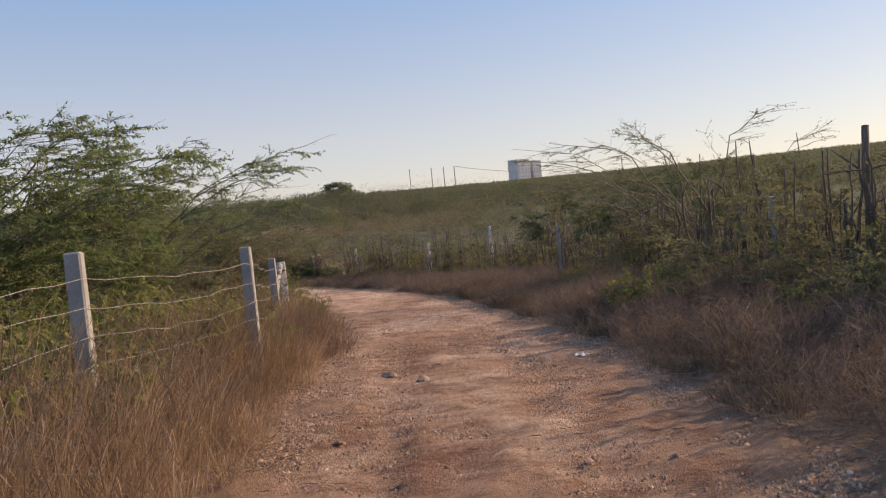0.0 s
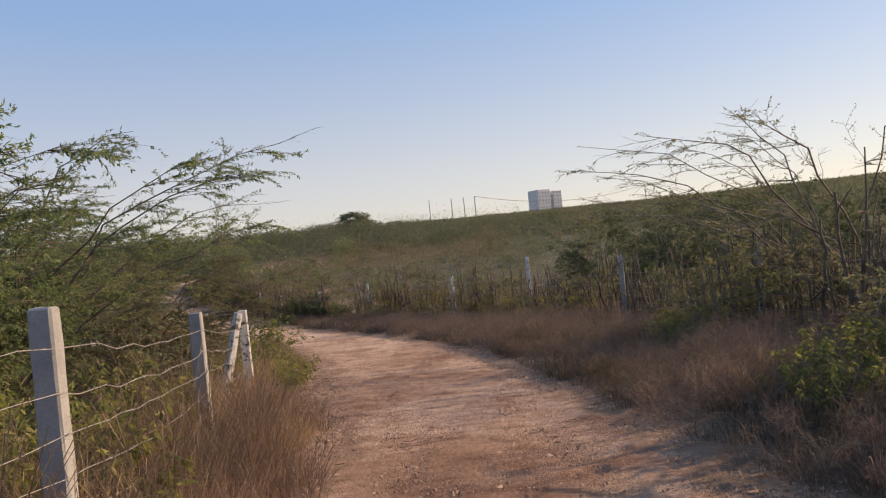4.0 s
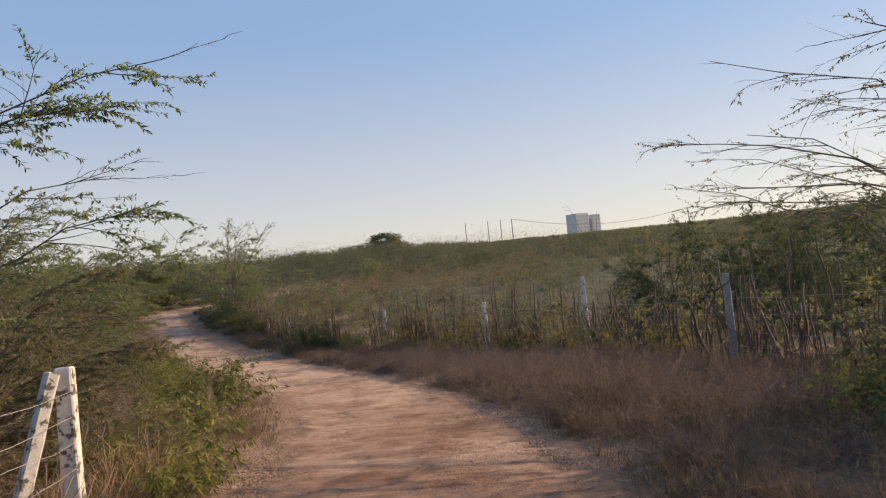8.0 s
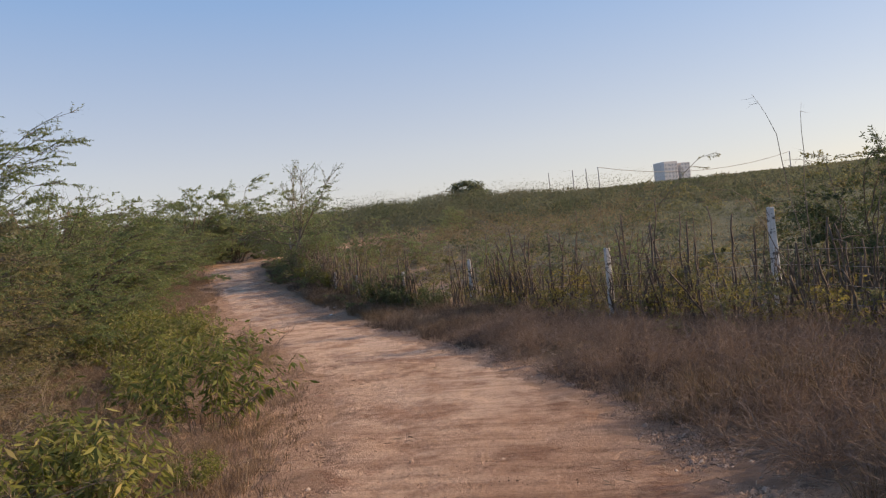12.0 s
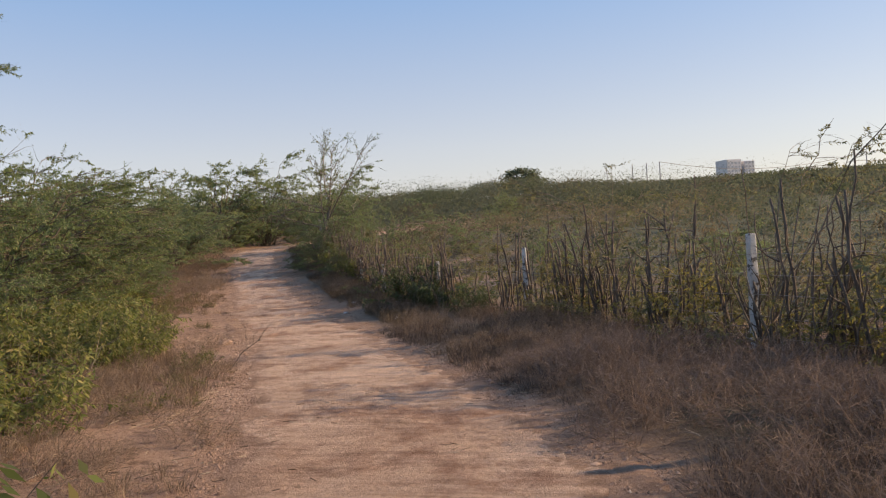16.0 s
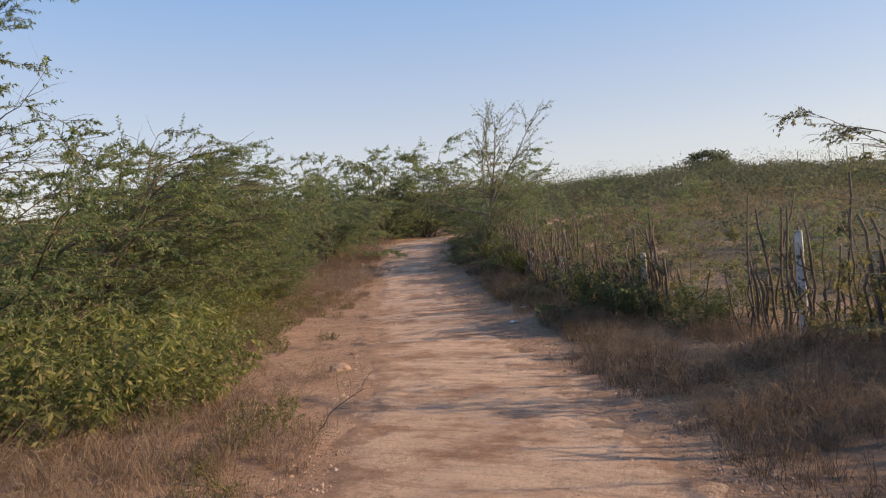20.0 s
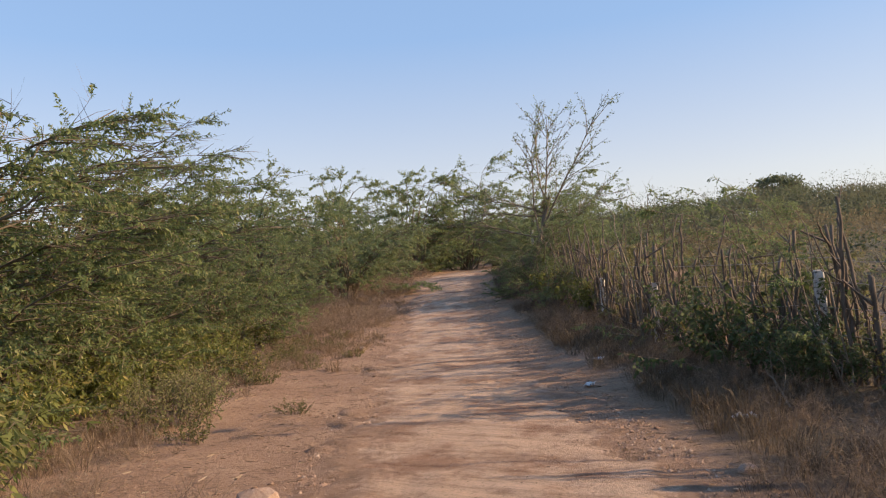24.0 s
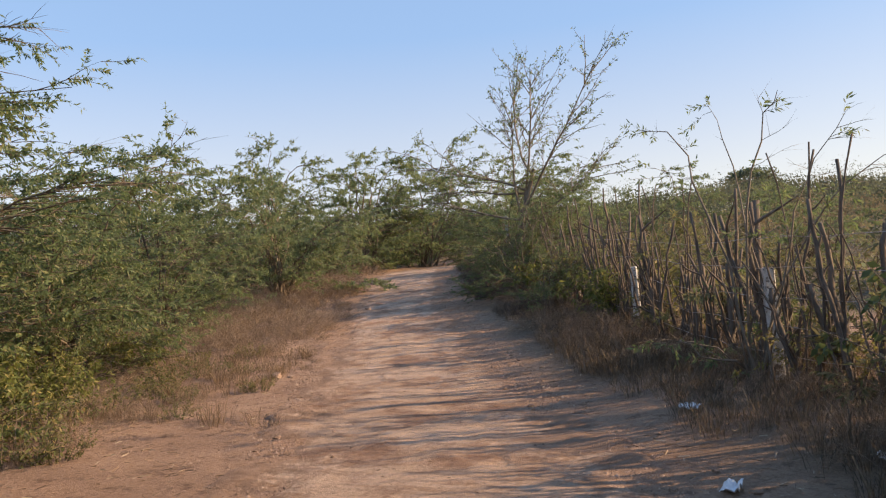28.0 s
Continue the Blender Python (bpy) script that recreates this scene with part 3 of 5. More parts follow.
def dead_brush(seed, height=0.6, spread=0.6, stems=46, twigs=12):
    """Low mound of dead twigs, finer and finer towards its rim."""
    rng = np.random.default_rng(seed)
    wood, fine = Soup(), Soup()
    az, rr = rng.uniform(0, 2 * np.pi, stems), np.sqrt(rng.random(stems))
    base = np.stack([np.cos(az) * rr * spread, np.sin(az) * rr * spread, np.full(stems, -0.04)], 1)
    el = 1.45 - 0.75 * rr + rng.normal(size=stems) * 0.22
    az2 = az + rng.normal(size=stems) * 0.7
    d = np.stack([np.cos(az2) * np.cos(el), np.sin(az2) * np.cos(el), np.sin(el)], 1)
    main = grow(base, d, height * (1.05 - 0.45 * rr) * rng.uniform(0.55, 1.15, stems), 4, 0.06, 0.2, rng)
    ribbons(wood, main, np.linspace(1, 0.35, 4) * 0.004, rng)
    p, t, _ = along(main, twigs, 0.12, 1.0, rng)
    tw = grow(p, aside(t, rng.uniform(0.4, 1.2, (len(p), 1)), 0.0, rng), height * rng.uniform(0.18, 0.42, len(p)), 3, 0.08, 0.25, rng)
    ribbons(fine, tw[:, ::2], np.array([1, 0.4]) * 0.0022, rng)
    p, t, _ = along(tw, 2, 0.2, 1.0, rng)
    tw = grow(p, aside(t, rng.uniform(0.5, 1.2, (len(p), 1)), -0.1, rng), height * rng.uniform(0.08, 0.2, len(p)), 2, 0.05, 0.2, rng)
    ribbons(fine, tw, np.array([1, 0.5]) * 0.0017, rng)
    return wood, fine


class Kind:
    """A plant built once, as meshes, and set out many times."""

    def __init__(self, name, label, category, group, pieces):
        self.name, self.label, self.category, self.group = name, label, category, group
        self.pieces = [(n, s.mesh(n, m)) for n, s, m in pieces if s.n]

    def set(self, x, y, turn, size=1.0, label="", sink=0.0, tilt=0.0):
        ob = new(self.name)
        ob.empty_display_size = 0.2
        ob.matrix_world = pose(x, y, on_ground(x, y) - sink, tilt, 0, turn) @ Matrix.Scale(size, 4)
        tagged(ob, label or self.label, self.category, self.group)
        for n, me in self.pieces:
            part(n, me, ob)
        return ob


def feather_kind(seed, name, label, group, leafmat=M_FEATHER, woodmat=M_BARK, **kw):
    w, l = feather_shrub(seed, **kw)
    return Kind(name, label, "shrub", group, [("trunk", w, woodmat), ("crown", l, leafmat)])


NEAR = [feather_kind(10 + i, "thorn_shrub", "arching thorny shrub with feathery green leaves beside the track", "feathery shrubs", height=3.3, stems=22, branches=13, twigs=6, sprays=25, leaf=0.042, wide=0.38, spread=0.6, sweep=0.4) for i in range(4)]
BROWNISH = []
for k in NEAR[:2]:
    other = Kind(k.name, "dusty half-dry thorn shrub with brownish feathery leaves", k.category, k.group, [])
    for n, me in k.pieces:
        me = me.copy()
        if n == "crown":
            me.materials[0] = M_OLIVE
        other.pieces.append((n, me))
    BROWNISH.append(other)
MID = [feather_kind(30 + i, "thorn_shrub", "dense feathery green thorn shrub in the scrub", "feathery shrubs", M_HAZED, height=2.9, stems=20, branches=11, twigs=4, sprays=19, leaf=0.064, wide=0.36, sides=3, spread=0.62, low=0.06, sweep=0.3) for i in range(4)]
SPARSE = [feather_kind(50 + i, "thorn_shrub", "sparse grey thorn shrub with few small leaves", "sparse shrubs", M_OLIVE, M_PALEBARK, height=2.2, stems=8, branches=8, twigs=5, sprays=15, leaf=0.05, wide=0.4, bare=0.12) for i in range(3)]
DRYMID = [feather_kind(60 + i, "dry_shrub", "low brown half-bare shrub behind the stick fence", "dry shrubs", M_OLIVE, M_BARK, height=1.5, stems=9, branches=7, twigs=4, sprays=8, leaf=0.095, bare=0.3, sides=3) for i in range(3)]
BROAD = []
for i in range(4):
    w, l = leaf_bush(80 + i, 1.0, 1.0, 36, 76, 0.094, 0.29)
    BROAD.append(Kind("leafy_bush", "low yellow-green leafy bush with drooping pointed leaves", "bush", "leafy bushes", [("stem", w, M_BARK), ("foliage", l, M_BROAD)]))
w, l = leaf_bush(90, 0.95, 0.85, 56, 90, 0.05, 0.5)
DARKBUSH = Kind("leafy_bush", "dark green rounded leafy bush growing at the stick fence", "bush", "", [("stem", w, M_BARK), ("foliage", l, M_DARKLEAF)])
WEED = []
for i in range(2):
    w, l = leaf_bush(95 + i, 0.4, 0.6, 26, 34, 0.04, 0.4)
    WEED.append(Kind("low_weed", "small dusty green weed at the track edge", "weed", "weeds", [("stem", w, M_BARK), ("foliage", l, M_GREENGRASS)]))
BRUSH = []
for i in range(4):
    w, f = dead_brush(100 + i, 0.74, 0.6)
    BRUSH.append((np.concatenate(w.v + f.v), np.concatenate([np.concatenate(w.q), np.concatenate(f.q) + w.n])))
BRUSH_AT = {}


def lay_brush(x, y, size, label):
    """Adds a tangle of dead twigs to the stretch that it lies in."""
    v, q = BRUSH[int(rng.integers(4))]
    a = rng.uniform(0, 6.28)
    turn = np.array([[math.cos(a), -math.sin(a), 0], [math.sin(a), math.cos(a), 0], [0, 0, 1]])
    BRUSH_AT.setdefault((label, int(y // 16)), Soup()).add(v @ turn.T * size + np.array([x, y, on_ground(x, y)]), q)


rng = np.random.default_rng(21)
# x, y, variant, size of the large feathery shrubs beside the track
for x, y, k, s in ((-7.8, 14.6, 3, 1.0), (-5.8, 17.4, 0, 0.8), (-8.2, 20.6, 1, 0.75), (-9.5, 13.0, 2, 1.0), (-7.0, 6.4, 3, 0.9), (-8.4, 8.6, 2, 0.95), (-9.0, 11.4, 0, 1.1), (-10.5, 8.0, 1, 1.05), (-9.4, 18.4, 3, 1.05), (-10.6, 22.0, 2, 1.0), (-12.6, 25.5, 1, 1.1), (-13.8, 20.5, 0, 1.1),
                   (-16.0, 34.8, 0, 1.04), (-17.6, 37.2, 1, 1.06), (-15.2, 28.6, 3, 0.9), (-9.4, 23.6, 0, 0.75), (-12.6, 29.0, 2, 0.72), (-14.8, 32.4, 1, 1.03), (-19.5, 38.8, 2, 1.2), (-19.8, 43.0, 0, 0.8), (-22.6, 42.4, 1, 1.4),
                   (-22.0, 47.0, 3, 1.05), (-25.0, 49.5, 0, 1.4), (-24.4, 54.0, 2, 1.25), (-28.0, 58.0, 1, 1.45), (-31.5, 62.0, 3, 1.5), (-28.3, 64.5, 0, 1.6), (-27.0, 68.5, 2, 1.7), (-30.5, 68.0, 1, 1.7), (-24.0, 72.5, 3, 1.6), (-21.6, 66.0, 0, 1.3), (-34.5, 57.0, 2, 1.5), (-29.5, 52.5, 1, 1.5), (-26.8, 45.5, 3, 1.5), (-16.6, 56.0, 2, 0.95), (-14.9, 52.6, 0, 0.8), (-17.8, 60.0, 3, 1.2), (-19.5, 61.5, 1, 1.1), (-13.4, 56.5, 1, 0.9)):
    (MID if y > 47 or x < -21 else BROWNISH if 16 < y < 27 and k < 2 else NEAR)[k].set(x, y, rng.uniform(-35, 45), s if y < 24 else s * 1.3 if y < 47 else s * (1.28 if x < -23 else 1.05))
for x, y, k, s in ((-15.0, 50.8, 1, 0.72), (-16.5, 53.6, 3, 0.85), (-13.7, 48.7, 2, 0.5)):
    NEAR[k].set(x, y, rng.uniform(0, 360), s, "bright green feathery shrub below the half-bare tree")
feather_kind(216, "thorn_shrub", "wide thorny shrub sweeping long branches towards the wire fence", "", height=2.9, stems=16, branches=13, twigs=7, sprays=19, leaf=0.046, wide=0.36, sweep=0.3, tips=[(1.9, -0.6, 3.2), (3.0, -0.6, 3.0), (3.8, -0.4, 2.7), (3.3, 0.6, 2.9), (2.4, 0.9, 3.2), (3.6, 0.0, 2.5), (2.3, 0.2, 2.8), (2.9, -1.2, 2.6), (1.4, -1.2, 3.1), (1.6, 1.0, 3.4), (2.6, 0.6, 2.3), (1.0, 0.0, 3.4), (3.2, -0.9, 2.2), (2.0, -1.6, 2.5)]).set(-6.8, 9.6, 0)
feather_kind(217, "thorn_shrub", "wide thorny shrub sweeping long branches towards the wire fence", "", height=3.1, stems=16, branches=13, twigs=7, sprays=19, leaf=0.048, wide=0.36, sweep=0.3, tips=[(2.1, -0.3, 3.6), (3.3, -0.3, 3.2), (2.6, -0.2, 3.3), (2.2, -1.0, 3.4), (3.1, -1.3, 2.9), (1.4, -0.8, 3.8), (3.5, -0.6, 2.8), (2.9, 0.6, 3.0), (2.6, 0.2, 2.6), (0.6, 0.4, 3.7)]).set(-7.4, 12.8, 0)
feather_kind(210, "thorn_shrub", "large thorny shrub leaning long branches over the wire fence", "", height=3.0, stems=12, branches=15, twigs=6, sprays=20, leaf=0.042, wide=0.36, sweep=0.3, tips=[(3.6, 1.6, 2.6), (3.9, 0.4, 3.2), (4.1, 1.0, 3.75), (3.3, -1.0, 3.3), (3.0, 2.0, 3.0), (1.4, -2.6, 4.2), (2.2, 0.2, 4.0)]).set(-6.9, 15.4, 0)
feather_kind(211, "thorn_tree", "tall thorny tree with feathery leaves behind leafy bushes", "", height=3.6, stems=5, branches=18, twigs=9, sprays=20, leaf=0.052, wide=0.35, sweep=0.15, tips=[(4.4, 0.6, 3.2), (4.0, -0.4, 2.8), (3.4, 0.6, 3.4), (3.0, -0.6, 4.6), (3.8, 0.8, 4.2), (2.6, 0.2, 5.4), (4.6, 0.2, 5.6), (5.3, 0.1, 6.1), (4.6, -1.2, 5.2), (4.4, 1.2, 5.7), (4.9, 0.5, 4.5), (3.6, -1.0, 3.9), (4.2, 0.3, 5.0), (2.0, 0.4, 6.4)]).set(-18.4, 31.8, 0)
feather_kind(212, "thorn_shrub", "wide sparse thorn shrub arching over the track edge", "", M_OLIVE, M_PALEBARK, height=2.6, stems=26, branches=12, twigs=7, sprays=11, leaf=0.026, wide=0.42, bare=0.25, low=0.1, tips=[(-3.9, -0.9, 2.95), (-3.3, 0.3, 2.6), (-3.2, -1.6, 2.9), (1.8, -1.5, 2.9), (-0.6, 2.0, 3.2), (-2.2, -1.8, 3.0), (0.8, -1.0, 3.2), (-1.5, 0.5, 3.4), (-3.4, 3.0, 3.0), (-3.2, 3.3, 2.5), (-2.6, 4.0, 2.9), (-3.5, 0.8, 2.1), (-2.9, 2.0, 2.3), (-2.6, -1.3, 1.9), (-1.8, 3.0, 3.4)]).set(6.45, 17.7, 0, 1.2, sink=0.2)
feather_kind(213, "thorn_shrub", "thin young thorn shrub growing through the stick fence", "", M_FEATHER, M_PALEBARK, height=1.7, stems=7, branches=6, twigs=3, sprays=9, leaf=0.06, bare=0.45, length=0.7, tips=[(-0.3, 0.6, 2.75), (0.4, -0.4, 2.55), (0.9, -0.3, 2.3), (-1.0, 0.8, 2.6), (1.3, -0.6, 1.9), (-0.6, -0.5, 2.0)]).set(-9.75, 42.9, 0)
DARKSHRUB = feather_kind(214, "dark_shrub", "dense dark thorn shrub behind the stick fence", "dark shrubs", M_DARKLEAF, M_BARK, height=3.4, stems=24, branches=10, twigs=6, sprays=15, leaf=0.07, wide=0.4, spread=0.62, low=0.05, layered=0.5)
for x, y, turn, size in ((5.3, 34.2, 0, 1.0), (8.9, 34.6, 70, 1.1), (10.8, 32.2, 150, 1.0), (12.6, 36.0, 220, 1.2), (14.2, 30.5, 300, 1.0), (9.4, 39.5, 30, 1.2), (16.0, 40.0, 110, 1.3), (7.6, 30.6, 200, 0.85)):
    DARKSHRUB.set(x, y, turn, size)
SPARSE[1].set(6.6, 34.4, 20, 1.75)
SPARSE[2].set(5.4, 36.0, 80, 1.6)
feather_kind(218, "thorn_shrub", "thin arching thorn shrub leaning over the stick fence", "", M_OLIVE, M_PALEBARK, height=1.9, stems=7, branches=9, twigs=5, sprays=13, leaf=0.04, wide=0.42, bare=0.25, length=0.9, tips=[(2.1, 0.0, 3.2), (1.5, 0.3, 2.7), (0.4, 0.1, 2.6), (-0.9, 0.6, 2.3), (-1.3, -0.4, 1.8), (1.8, -0.4, 2.3), (0.9, 0.5, 2.9)]).set(-0.45, 31.0, 0)
feather_kind(219, "thorn_shrub", "thin arching thorn shrub leaning over the stick fence", "", M_OLIVE, M_PALEBARK, height=2.0, stems=9, branches=10, twigs=5, sprays=14, leaf=0.036, wide=0.42, bare=0.2, length=0.9, tips=[(-1.6, 0.4, 2.75), (-1.2, 0.2, 2.5), (-0.9, -0.3, 2.2), (-1.4, 0.6, 1.9), (0.8, 0.2, 2.4), (0.2, 0.5, 2.9), (-0.4, 0.1, 2.6), (1.3, -0.5, 2.0)]).set(-2.6, 34.7, 0)
feather_kind(220, "thorn_shrub", "thorn shrub reaching one long leafy branch over the fence", "", M_FEATHER, M_PALEBARK, height=1.4, stems=5, branches=7, twigs=5, sprays=11, leaf=0.044, wide=0.3, bare=0.1, length=0.5, tips=[(-1.75, -0.9, 2.0), (-1.2, -0.5, 2.1), (-0.9, -0.9, 2.15), (-0.5, 0.4, 1.9)]).set(-6.8, 39.15, 0)
feather_kind(215, "thorn_shrub", "thin bare thorn sapling standing in the stick fence", "", M_OLIVE, M_PALEBARK, height=1.5, stems=5, branches=4, twigs=2, sprays=4, leaf=0.045, bare=0.85, length=0.4, tips=[(0.26, 0.34, 3.4), (-0.42, 0.3, 3.6), (-1.2, 0.6, 2.3), (0.6, -0.5, 1.9)]).set(2.0, 27.2, 0)
for x, y, k, s in ((7.7, 9.6, 0, 0.78), (7.4, 11.6, 1, 0.74), (7.2, 13.6, 0, 0.7), (7.9, 7.6, 1, 0.72)):
    BROWNISH[k].set(x, y, rng.uniform(0, 360), s)
# The first two stand out of view, added to shade the track's start.
for x, y, k, s in ((6.0, 5.9, 0, 1.1), (5.7, 4.4, 2, 1.0), (5.3, 7.6, 1, 0.8), (5.0, 8.9, 0, 0.7), (4.5, 10.4, 2, 0.8), (3.9, 12.8, 1, 0.8), (5.0, 12.2, 2, 1.0), (5.4, 10.9, 0, 0.9), (5.6, 16.2, 1, 1.2), (4.0, 17.6, 2, 0.9), (4.8, 9.4, 1, 0.6), (4.2, 11.4, 0, 0.7), (5.0, 20.0, 0, 0.8), (0.9, 27.6, 1, 0.75)):
    SPARSE[k].set(x, y, rng.uniform(0, 360), s)
# leafy bushes
for x, y, s in ((-3.5, 4.2, 1.2), (-3.6, 5.6, 1.2), (-3.5, 6.7, 1.2), (-3.3, 7.9, 1.15), (-3.9, 8.7, 1.2), (-3.3, 9.8, 1.05), (-4.1, 10.9, 1.1), (-3.6, 12.4, 0.95), (-4.4, 5.0, 1.2), (-4.5, 7.2, 1.2),
                (-4.3, 18.6, 0.6), (-7.0, 25.0, 0.6), (-7.7, 25.9, 0.7), (-7.6, 27.0, 0.75), (-8.4, 27.4, 0.8), (-4.25, 21.1, 0.3),
                (-10.7, 29.3, 0.95), (-10.0, 30.2, 0.95), (-10.4, 31.3, 1.0), (-9.8, 31.3, 0.75), (-11.3, 30.2, 1.1), (-11.7, 31.4, 1.1), (-11.0, 32.1, 0.95),
                (-12.1, 32.1, 1.1), (-10.6, 32.6, 0.75), (-11.5, 33.2, 0.8), (-12.6, 33.2, 1.1), (-13.4, 34.4, 0.95), (-14.3, 35.4, 0.85), (-15.2, 36.6, 0.8), (-16.4, 38.6, 0.8), (-16.6, 37.8, 1.05), (-15.8, 37.2, 0.9), (-17.4, 39.8, 1.05), (-17.6, 41.2, 0.7), (-18.4, 41.8, 0.85), (-19.2, 43.8, 0.8)):
    BROAD[int(rng.integers(4))].set(x, y, rng.uniform(0, 360), s)
w, l = leaf_bush(97, 0.62, 0.95, 70, 60, 0.036, 0.42)
ROUNDWEED = Kind("low_weed", "small rounded olive-green bush on the bare shoulder", "bush", "", [("stem", w, M_BARK), ("foliage", l, M_ROUND)])
ROUNDWEED.set(-13.65, 36.9, 0, 1.0)
ROUNDWEED.set(-14.7, 37.5, 100, 0.9)
feather_kind(221, "thorn_shrub", "tall thorny shrub sweeping layered branches towards the track", "", height=3.1, stems=14, branches=13, twigs=7, sprays=18, leaf=0.046, wide=0.36, sweep=0.35, tips=[(3.0, 1.3, 3.8), (3.1, 0.4, 4.1), (2.4, 0.0, 4.2), (2.0, -0.8, 4.0), (2.6, 0.9, 3.5), (3.4, 1.6, 3.2), (1.5, 1.5, 4.0), (2.3, 0.6, 3.9), (2.9, 0.9, 2.9), (1.2, -0.4, 4.1)]).set(-18.2, 38.2, 0)
for x, y, s in ((-13.6, 36.2, 0.9), (-15.3, 39.4, 1.2), (-16.0, 39.9, 1.3), (-16.6, 41.2, 0.9), (-17.0, 42.4, 0.8), (-17.5, 43.0, 0.9), (-16.3, 42.2, 0.6), (-7.3, 28.2, 0.7), (-8.4, 30.6, 0.6), (-8.9, 31.8, 0.7), (-12.62, 37.75, 0.5)):
    WEED[int(rng.integers(2))].set(x, y, rng.uniform(0, 360), s, "small olive-green rounded weed at the track edge")
for x, y, s in ((3.05, 11.6, 0.65), (3.7, 12.4, 0.7), (4.4, 9.0, 0.6), (4.7, 7.4, 0.6), (3.3, 17.5, 0.65), (3.6, 18.3, 0.7)):
    BROAD[int(rng.integers(4))].set(x, y, rng.uniform(0, 360), s, "yellow-green leafy bush in front of the stick fence")
for x, y, s in ((-4.5, 15.4, 0.95), (-5.0, 16.8, 0.9), (-4.3, 14.0, 0.8), (-5.6, 19.0, 0.9), (-6.2, 20.2, 0.8), (-7.4, 21.8, 0.8), (-8.6, 24.8, 0.7), (-10.6, 26.4, 0.9)):
    DRYMID[int(rng.integers(3))].set(x, y, rng.uniform(0, 360), s, "low brown half-bare shrub on the open side of the track")
DEAD = [feather_kind(240 + i, "dead_shrub", "dead brown thorn shrub with bare tangled twigs", "dead shrubs", M_BROWNLEAF, M_PALEBARK, height=1.45, stems=16, branches=10, twigs=7, sprays=6, leaf=0.034, wide=0.4, bare=0.55, low=0.05, sides=3, spread=0.7) for i in range(2)]
for i, (x, y, s) in enumerate(((-4.6, 15.9, 1.0), (-4.1, 17.3, 0.8), (-4.9, 18.3, 1.0), (-4.3, 19.0, 0.75), (-5.7, 19.7, 0.95), (-5.9, 21.0, 0.75), (-6.8, 21.8, 0.8), (-7.4, 23.4, 0.7), (-5.6, 17.0, 1.1))):
    DEAD[i % 2].set(x, y, 77 * i, s)
w, l = leaf_bush(92, 1.15, 0.9, 36, 52, 0.118, 0.27)
DROOPBUSH = Kind("leafy_bush", "rounded green bush with long drooping leaves by the track", "bush", "", [("stem", w, M_BARK), ("foliage", l, M_DROOP)])
DROOPBUSH.set(-5.4, 23.3, 40, 0.93)
w, l = leaf_bush(93, 0.8, 1.1, 44, 44, 0.125, 0.22)
LANCEBUSH = Kind("leafy_bush", "yellow-green bush with long lance-shaped hanging leaves", "bush", "lance-leaved bushes", [("stem", w, M_BARK), ("foliage", l, M_BROAD)])
for x, y, turn, size in ((-4.65, 20.15, 0, 0.85), (-5.25, 20.7, 120, 0.9), (-3.85, 17.9, 210, 0.85), (-3.4, 17.1, 300, 0.7), (-5.6, 21.5, 60, 0.6)):
    LANCEBUSH.set(x, y, turn, size)
DARKBUSH.set(-7.75, 40.2, 20, 1.4)
DARKBUSH.set(-7.1, 39.5, 250, 0.8)
# Added bush, mostly out of view, set here to shade the right verge.
DARKBUSH.set(-5.75, 38.5, 130, 0.75)


def scatter(n, x0, x1, y0, y1, gap, seed, ok):
    """Places at least gap apart for which ok(off, side, x, y) holds."""
    r = np.random.default_rng(seed)
    x, y = r.uniform(x0, x1, n), r.uniform(y0, y1, n)
    o, s, _ = off_track(x, y)
    m = ok(o, s, x, y)
    got = []
    cells = {}
    for a, b in zip(x[m], y[m]):
        c = (int(a // gap), int(b // gap))
        if all((a - p) ** 2 + (b - q) ** 2 > gap * gap for i in (-1, 0, 1) for j in (-1, 0, 1) for p, q in cells.get((c[0] + i, c[1] + j), ())):
            cells.setdefault(c, []).append((a, b))
            got.append((a, b))
    return got


FENCE = np.array([(6.6, -8), (6.5, -2), (6.4, 3), (6.2, 8), (5.8, 13), (4.9, 18), (3.6, 23), (1.82, 28.1), (-0.61, 31.4), (-4.36, 37.2), (-7.0, 39.8), (-9.6, 43.0), (-11.6, 46.4), (-13.54, 49.9), (-15.6, 53.5), (-18, 57.5)])


def fence_x(y):
    return np.interp(y, FENCE[:, 1], FENCE[:, 0])


def clump(n, tufts, g):
    """n places gathered in tufts that fill a dome one high and one wide."""
    c = unit(g.normal(size=(tufts, 3))) * g.uniform(0.25, 0.88, (tufts, 1))
    c[:, 2] = np.abs(c[:, 2])
    q = c[g.integers(tufts, size=n)] + g.normal(size=(n, 3)) * np.array([0.13, 0.13, 0.055])
    q[:, 2] = np.abs(q[:, 2])
    return q


rest, dryrest, darkrest = Soup(), Soup(), Soup()
